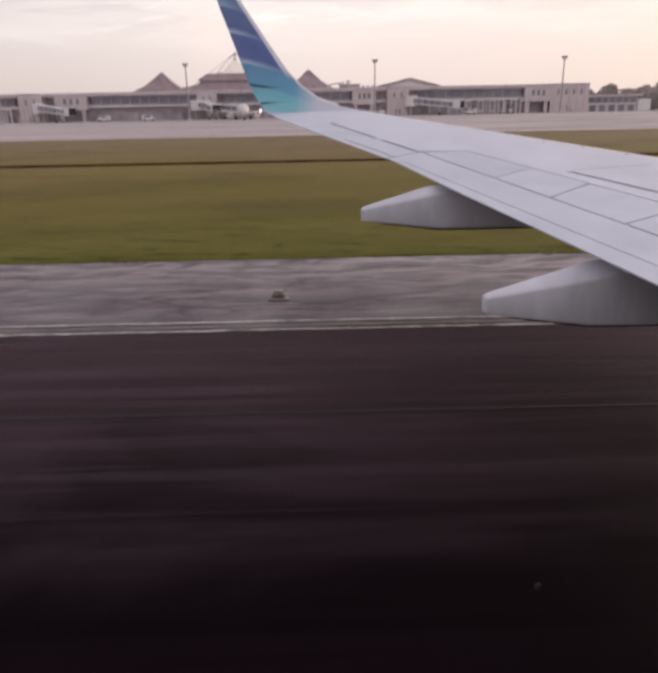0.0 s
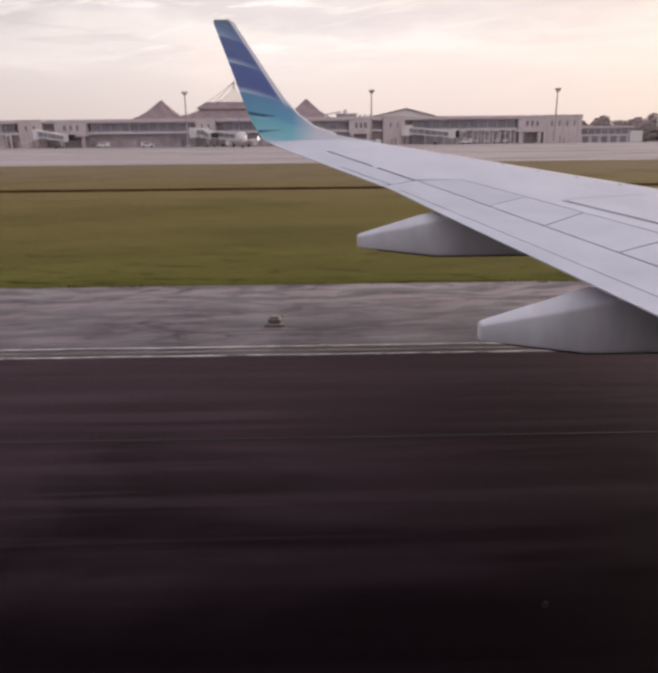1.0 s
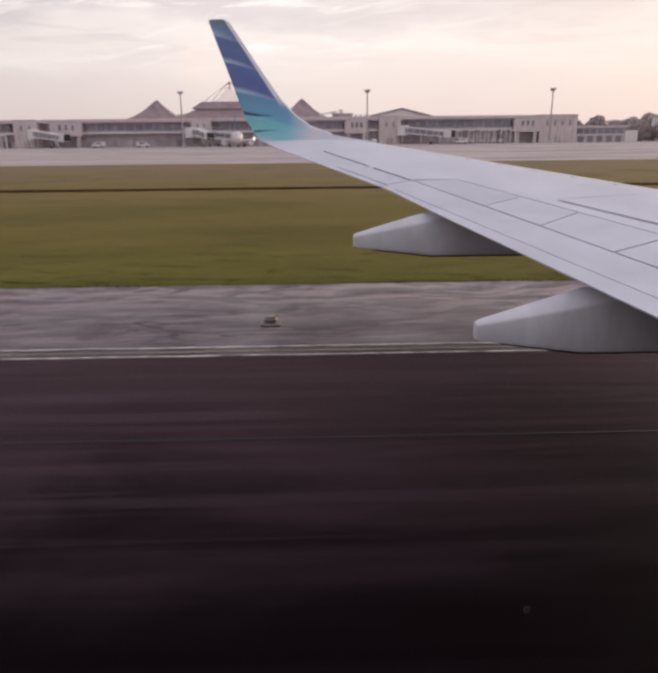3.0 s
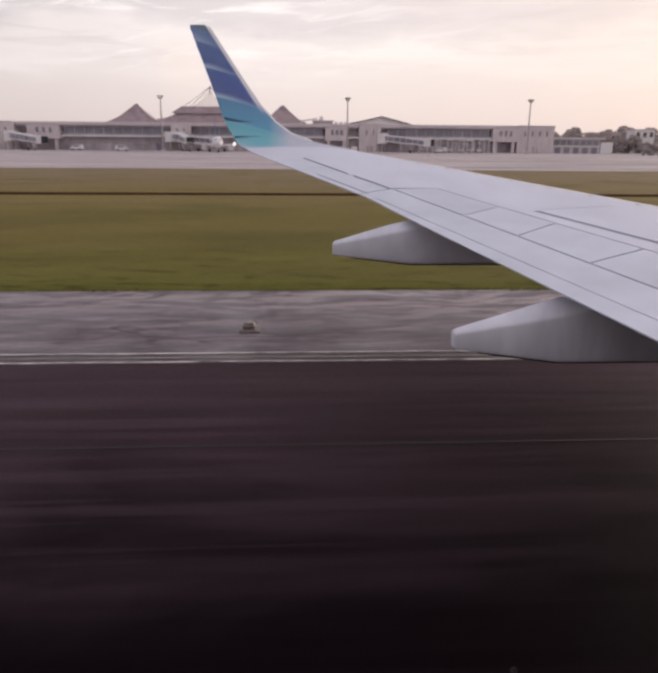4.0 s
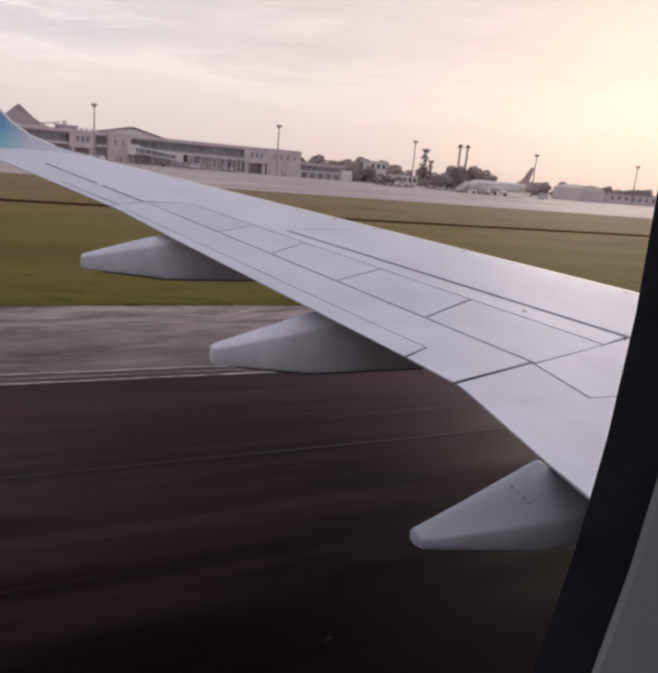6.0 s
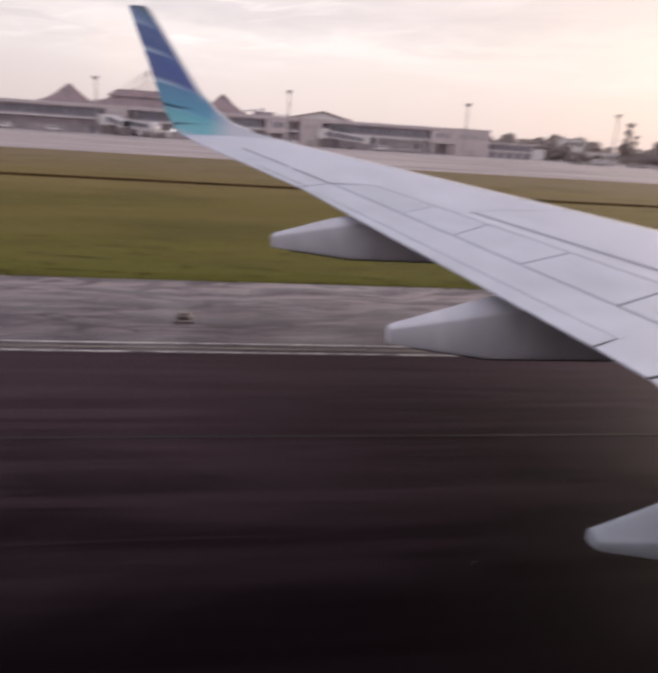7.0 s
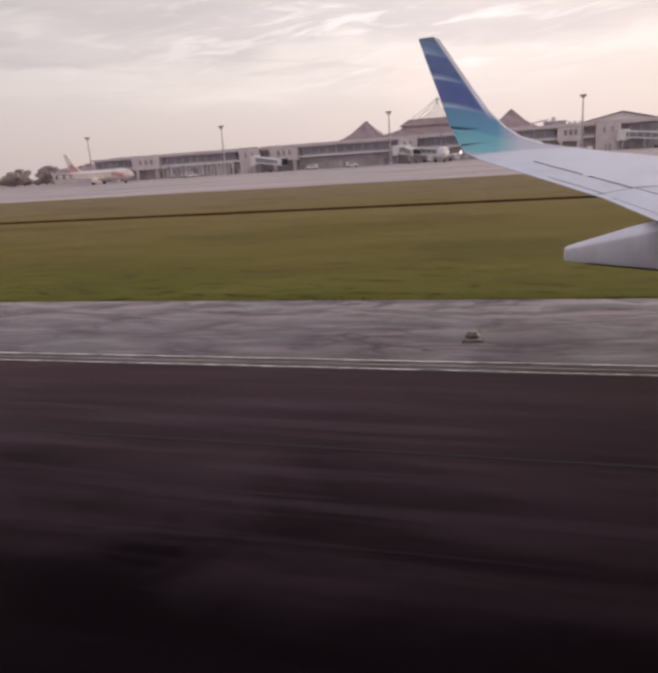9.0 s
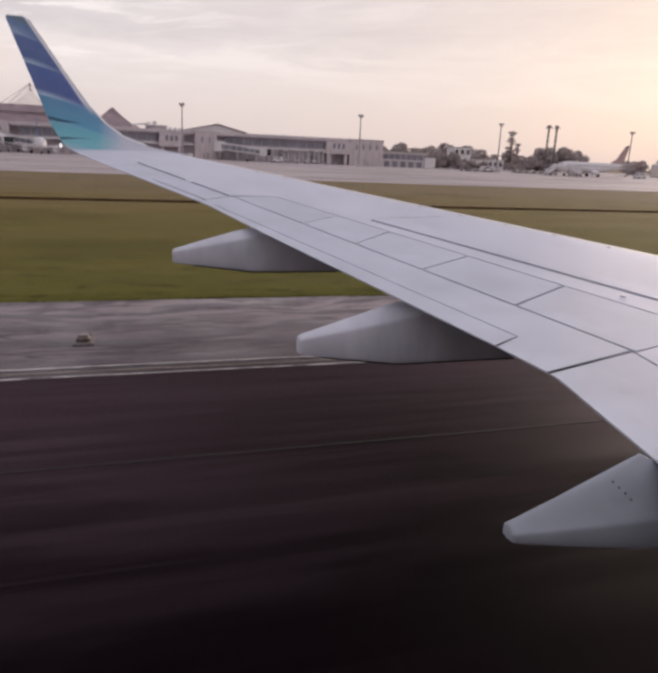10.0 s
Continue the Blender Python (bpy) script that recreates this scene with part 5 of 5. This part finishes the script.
def baggage_cart():
    cart = thing("baggage_cart", "low dark flatbed baggage cart on the apron", "cart", "baggage carts", at=afar(0, 0, 0))
    part("deck", box((3.0, 1.5, 0.16), (0, 0, 0.55), 0.03), STEEL_GREY, cart)
    part("end_rail", box((0.08, 1.5, 0.9), (-1.45, 0, 1.0), 0.02), STEEL_GREY, cart)
    for wx in (-1.1, 1.1):
        for sy in (-1, 1):
            part("wheel", rod((wx, sy * 0.6 - 0.08, 0.25), (wx, sy * 0.6 + 0.08, 0.25), 0.25, 0.25, 12), RUBBER, cart)
    return cart


cart = baggage_cart()
cart.matrix_basis = afar(136.0, 240.0, 0)
for k_ in range(9):
    copy_thing(cart, afar(139.6 + 3.6 * k_ + (6 if k_ > 3 else 0), 240.0 + 0.4 * k_, 0, 0, 0, 4))
for x in (70.0, 74.0, 78.5, 82.5, 86.0, -146.0, -141.0, -136.0, -131.5):
    unit = thing("ground_unit", "white boxy ground power unit by the terminal", "equipment", "ground power units", at=afar(0, 0, 0))
    part("housing", box((2.0, 1.5, 1.2), (x, 281.0, 1.0), 0.08), BLOCK_WALL, unit)
    part("chassis", box((2.4, 1.4, 0.25), (x, 281.0, 0.35), 0.03), STEEL_GREY, unit)
    for dx in (-0.8, 0.8):
        part("wheel", rod((x + dx, 280.2, 0.3), (x + dx, 281.8, 0.3), 0.3, 0.3, 12), RUBBER, unit)


def boarding_stairs(at):
    """A stair truck: a low chassis with a cab, a sloping flight of treads between two railings, and a top landing."""
    car = thing("boarding_stairs", "white mobile boarding stairs beside the parked airliner", "stairs", "boarding stairs", at=at)
    part("chassis", box((5.4, 1.9, 0.5), (0, 0, 0.75), 0.06), STEEL_GREY, car)
    part("cab", box((1.5, 1.9, 1.3), (-1.9, 0, 1.6), 0.15), WHITE_PAINT, car)
    part("landing", box((1.6, 1.8, 0.14), (3.2, 0, 3.3), 0.02), STEEL_GREY, car)
    for q in range(12):
        part("tread", box((0.32, 1.5, 0.05), (-1.4 + 0.34 * q, 0, 1.15 + 0.18 * q), 0.0), STEEL_GREY, car)
    for sy in (-0.85, 0.85):
        part("side_panel", loft([[(-1.6, sy - 0.04, 1.0), (2.5, sy - 0.04, 3.1), (4.0, sy - 0.04, 3.2), (4.0, sy - 0.04, 4.4), (2.4, sy - 0.04, 4.4), (-1.6, sy - 0.04, 2.2)],
                                 [(-1.6, sy + 0.04, 1.0), (2.5, sy + 0.04, 3.1), (4.0, sy + 0.04, 3.2), (4.0, sy + 0.04, 4.4), (2.4, sy + 0.04, 4.4), (-1.6, sy + 0.04, 2.2)]]), WHITE_PAINT, car)
        part("prop", rod((2.6, sy, 0.9), (2.6, sy, 3.2), 0.09, 0.09, 8), STEEL_GREY, car)
        for wx in (-1.9, 1.8):
            part("wheel", rod((wx, sy - 0.14, 0.42), (wx, sy + 0.14, 0.42), 0.42, 0.42, 14), RUBBER, car)
    return car


stairs = boarding_stairs(afar(169.0, 215.5, 0, 0, 0, 98))
copy_thing(stairs, afar(161.0, 219.0, 0, 0, 0, 20))


# ---- buildings to the side ----
def small_house(x0, x1, y0, y1, h, rows, cols, label, roof=False, wall_mat=None):
    house = thing("airfield_house", label, "building", at=afar(0, 0, 0))
    wall = bar("wall", x0, x1, y0, y1, -0.1, h, wall_mat or HOUSE_WALL, house)
    for r in range(rows):
        for c in range(cols):
            cx = x0 + (x1 - x0) * (c + 0.5) / cols
            cz = h * (r + 0.62) / rows
            win = bar("window", cx - 0.75, cx + 0.75, y0 - 0.06, y0 + 0.15, cz - 0.95, cz + 0.95, WINDOW_DARK, wall)
            part("sill", box((1.9, 0.3, 0.15), (cx, y0 - 0.1, cz - 1.05)), CONCRETE, win)
    if roof:
        mid = (y0 + y1) / 2
        bm = loft([[(x0 - 0.6, y0 - 0.6, h), (x1 + 0.6, y0 - 0.6, h), (x1 + 0.6, y1 + 0.6, h), (x0 - 0.6, y1 + 0.6, h)],
                   [(x0 + 2.5, mid - 0.2, h + 2.2), (x1 - 2.5, mid - 0.2, h + 2.2), (x1 - 2.5, mid + 0.2, h + 2.2), (x0 + 2.5, mid + 0.2, h + 2.2)]])
        part("roof", bm, ROOF_TILE, house)
    else:
        bar("parapet", x0 - 0.25, x1 + 0.25, y0 - 0.25, y1 + 0.25, h, h + 0.4, CONCRETE, house)
    return house


annex = thing("terminal_annex", "low pinkish annex with dark windows and a white roof edge", "building", at=afar(0, 0, 0))
annex_wall = bar("wall", 119.0, 140.0, 287.0, 301.0, -0.1, 6.0, FASCIA, annex)
bar("roof", 118.6, 141.2, 285.6, 301.5, 6.0, 6.45, WHITE_PAINT, annex, "white flat roof edge")
for k_ in range(7):
    bar("window", 119.8 + 2.85 * k_, 122.3 + 2.85 * k_, 286.92, 287.1, 3.3, 5.4, DARK_GLASS, annex_wall)
bar("ledge", 119.0, 140.4, 286.4, 287.0, 2.75, 3.1, WHITE_PAINT, annex_wall)
for k_ in range(5):
    bar("bay", 120.4 + 4.0 * k_, 122.9 + 4.0 * k_, 286.93, 287.1, 0.0, 2.4, DARK_GLASS, annex_wall)
bar("end_block", 140.2, 145.5, 286.5, 298.0, -0.1, 4.6, WHITE_PAINT, annex, "small white end block")
small_house(161.0, 170.0, 299, 307, 10.0, 2, 3, "white two-storey airfield house with square windows", False, WHITE_PAINT)
small_house(176.5, 188.0, 298, 310, 4.8, 1, 4, "low white airfield shed with small windows", False, WHITE_PAINT)
small_house(-226.0, -196.0, 300, 312, 6.0, 1, 7, "low brown-roofed airfield building", True, FASCIA)
hangar = thing("hangar", "pale round-roofed hangar at the edge of the apron", "hangar", at=afar(0, 0, 0))
ring = [(263 + 18 * q / 12, 6.0 + 2.0 * math.sin(math.pi * q / 12)) for q in range(13)]
ring = [(263.0, -0.1)] + ring + [(281.0, -0.1)]
part("shell", loft([[(x, 264, z) for x, z in ring], [(x, 282, z) for x, z in ring]]), HANGAR_SHEET, hangar)
for k_ in range(4):
    bar("door_leaf", 264.2 + 4.0 * k_, 268.0 + 4.0 * k_, 263.7, 264.05, 0, 5.4, FASCIA, hangar)
small_house(289.0, 330.0, 268, 290, 4.6, 1, 8, "long low airfield store with dark windows", False, CONCRETE)


def lattice_tower(x, y, h):
    tower = thing("lattice_tower", "tall thin steel lattice tower with a square head", "tower", "lattice towers", at=afar(x, y, 0))
    for sx in (-1, 1):
        for sy in (-1, 1):
            part("corner_leg", rod((sx * 0.5, sy * 0.5, -0.1), (sx * 0.28, sy * 0.28, h), 0.14, 0.11, 6), TOWER_STEEL, tower)
    bm = None
    steps = 9
    for k_ in range(steps):
        z0, z1 = h * k_ / steps, h * (k_ + 1) / steps
        w0, w1 = 0.5 - 0.22 * k_ / steps, 0.5 - 0.22 * (k_ + 1) / steps
        for sy in (-1, 1):
            bm = rod((-w0, sy * w0, z0), (w1, sy * w1, z1), 0.06, 0.06, 5, bm)
            bm = rod((w0, sy * w0, z0), (-w1, sy * w1, z1), 0.06, 0.06, 5, bm)
    part("bracing", bm, TOWER_STEEL, tower)
    part("platform", box((2.6, 2.6, 0.25), (0, 0, h + 0.05), 0.03), TOWER_STEEL, tower)
    part("head", box((2.0, 0.9, 1.3), (0, 0, h + 0.8), 0.05), TOWER_STEEL, tower)
    return tower


tower = lattice_tower(213.0, 300.0, 21.5)
copy_thing(tower, afar(216.6, 298.6, 0, 0, 0, 20))


# ---- trees ----
def crown_mesh(seed, spread, height, leaves, size, layers=0):
    """Leaf clumps scattered through lobes of uneven size, as one mesh of small bent leaves."""
    rng = np.random.default_rng(seed)
    if layers:
        tiers = ((0.40, 0.80, 0.030), (0.49, 0.34, 0.030), (0.57, 0.70, 0.028), (0.66, 0.30, 0.026), (0.74, 0.62, 0.034), (0.80, 0.42, 0.03), (0.91, 0.40, 0.050), (0.95, 0.55, 0.030))
        centre = [(rng.normal(0, spread * 0.16), rng.normal(0, spread * 0.16), height * z, spread * w * rng.uniform(0.45, 0.8), height * d) for z, w, d in tiers for q in range(2)]
    else:
        centre = [(rng.normal(0, spread * 0.42), rng.normal(0, spread * 0.42), height * rng.uniform(0.16, 0.86), spread * rng.uniform(0.3, 0.55), height * rng.uniform(0.12, 0.2)) for q in range(14)]
    vs, fs = [], []
    for q in range(leaves):
        cx, cy, cz, r, rz = centre[rng.integers(len(centre))]
        d = rng.normal(0, 1, 3)
        d /= np.linalg.norm(d)
        d *= rng.uniform(0.55, 1.0) ** 0.5
        p = np.array([cx + d[0] * r, cy + d[1] * r, cz + d[2] * rz])
        a = rng.normal(0, 1, 3)
        a /= np.linalg.norm(a)
        b = np.cross(a, rng.normal(0, 1, 3))
        b /= np.linalg.norm(b)
        s = size * rng.uniform(0.6, 1.3)
        k0 = len(vs)
        vs += [p - a * s, p - b * s * 0.55, p + a * s + np.array([0, 0, -0.15 * s]), p + b * s * 0.55]
        fs.append((k0, k0 + 1, k0 + 2, k0 + 3))
    return link_mesh("crown", vs, fs, HAZED_LEAVES)


def tree(seed, spread, height, leaves, size, layers=0, label="haze-paled broad-crowned tree beyond the apron"):
    rng = random.Random(seed)
    t_ = thing("tree", label, "tree", "trees beyond the apron", at=afar(0, 0, 0))
    bm = rod((0, 0, -0.2), (0.15, 0, height * (0.9 if layers else 0.5)), 0.035 * height, 0.012 * height, 9)
    for q in range(7):
        a_ = rng.uniform(0, 6.28)
        z = height * rng.uniform(0.25, 0.45)
        r = spread * rng.uniform(0.4, 0.7)
        bm = rod((0.05, 0, z), (math.cos(a_) * r, math.sin(a_) * r, z + height * rng.uniform(0.12, 0.32)), 0.012 * height, 0.004 * height, 6, bm)
    part("trunk", bm, BARK, t_)
    part("crown", crown_mesh(seed, spread, height, leaves, size, layers), None, t_)
    return t_


kinds = [tree(21, 7.5, 11.0, 3000, 0.62), tree(22, 6.5, 12.0, 2800, 0.60), tree(23, 9.0, 10.0, 3400, 0.64)]
spots = random.Random(4)
first = [True, True, True]


def plant(kind, x, y, s):
    m = afar(x, y, 0, 0, 0, spots.uniform(0, 360)) @ Matrix.Diagonal((s * spots.uniform(0.9, 1.15), s * spots.uniform(0.9, 1.15), s, 1))
    if first[kind]:
        first[kind] = False
        kinds[kind].matrix_basis = m
        return
    ob = copy_thing(kinds[kind], m)
    ob.matrix_basis = m


for x in range(124, 560, 7):
    if 258 < x < 286:
        continue
    h = 1.0 if 130 < x < 200 else 1.12 if 225 < x < 256 else 0.78
    plant(spots.randrange(3), x + spots.uniform(-3, 3), 325 + spots.uniform(-6, 14), h * spots.uniform(0.85, 1.1))
for x in range(-600, -196, 10):
    plant(spots.randrange(3), x + spots.uniform(-3, 3), 328 + spots.uniform(-6, 14), 0.82 * spots.uniform(0.8, 1.15))
for x in (146.0, 150.5, 155.0, 159.5, 164.0, 169.0, 174.5, 190.0, 196.0):
    plant(spots.randrange(3), x + spots.uniform(-1, 1), 293 + spots.uniform(-2, 2), spots.uniform(0.30, 0.42) * (1.9 if x < 158 else 1.0))
pine = tree(31, 4.8, 20.5, 800, 0.5, 5, "tall tiered conifer with open branches beyond the apron")
pine.matrix_basis = afar(206.0, 322.0, 0)
short_pine = copy_thing(pine, afar(215.0, 330.0, 0))
short_pine.scale = (0.8, 0.8, 0.72)

def settle(ob):
    """Bring a thing's origin to the middle of its foot."""
    lo, hi = Vector((1e9, 1e9, 1e9)), Vector((-1e9, -1e9, -1e9))
    for c in ob.children_recursive:
        if c.type != "MESH" or not len(c.data.vertices):
            continue
        m = c.matrix_basis.copy()
        up_ = c.parent
        while up_ is not None and up_ != ob:
            m = up_.matrix_basis @ m
            up_ = up_.parent
        for corner in c.bound_box:
            p = m @ Vector(corner)
            lo = Vector(map(min, lo, p))
            hi = Vector(map(max, hi, p))
    foot = Vector(((lo.x + hi.x) / 2, (lo.y + hi.y) / 2, lo.z))
    if foot.length < 6.0:
        return
    for c in ob.children:
        c.matrix_basis = Matrix.Translation(-foot) @ c.matrix_basis
    ob.matrix_basis = ob.matrix_basis @ Matrix.Translation(foot)


for ob in [o for o in scene.objects if o.type == "EMPTY" and o.parent is None]:
    settle(ob)
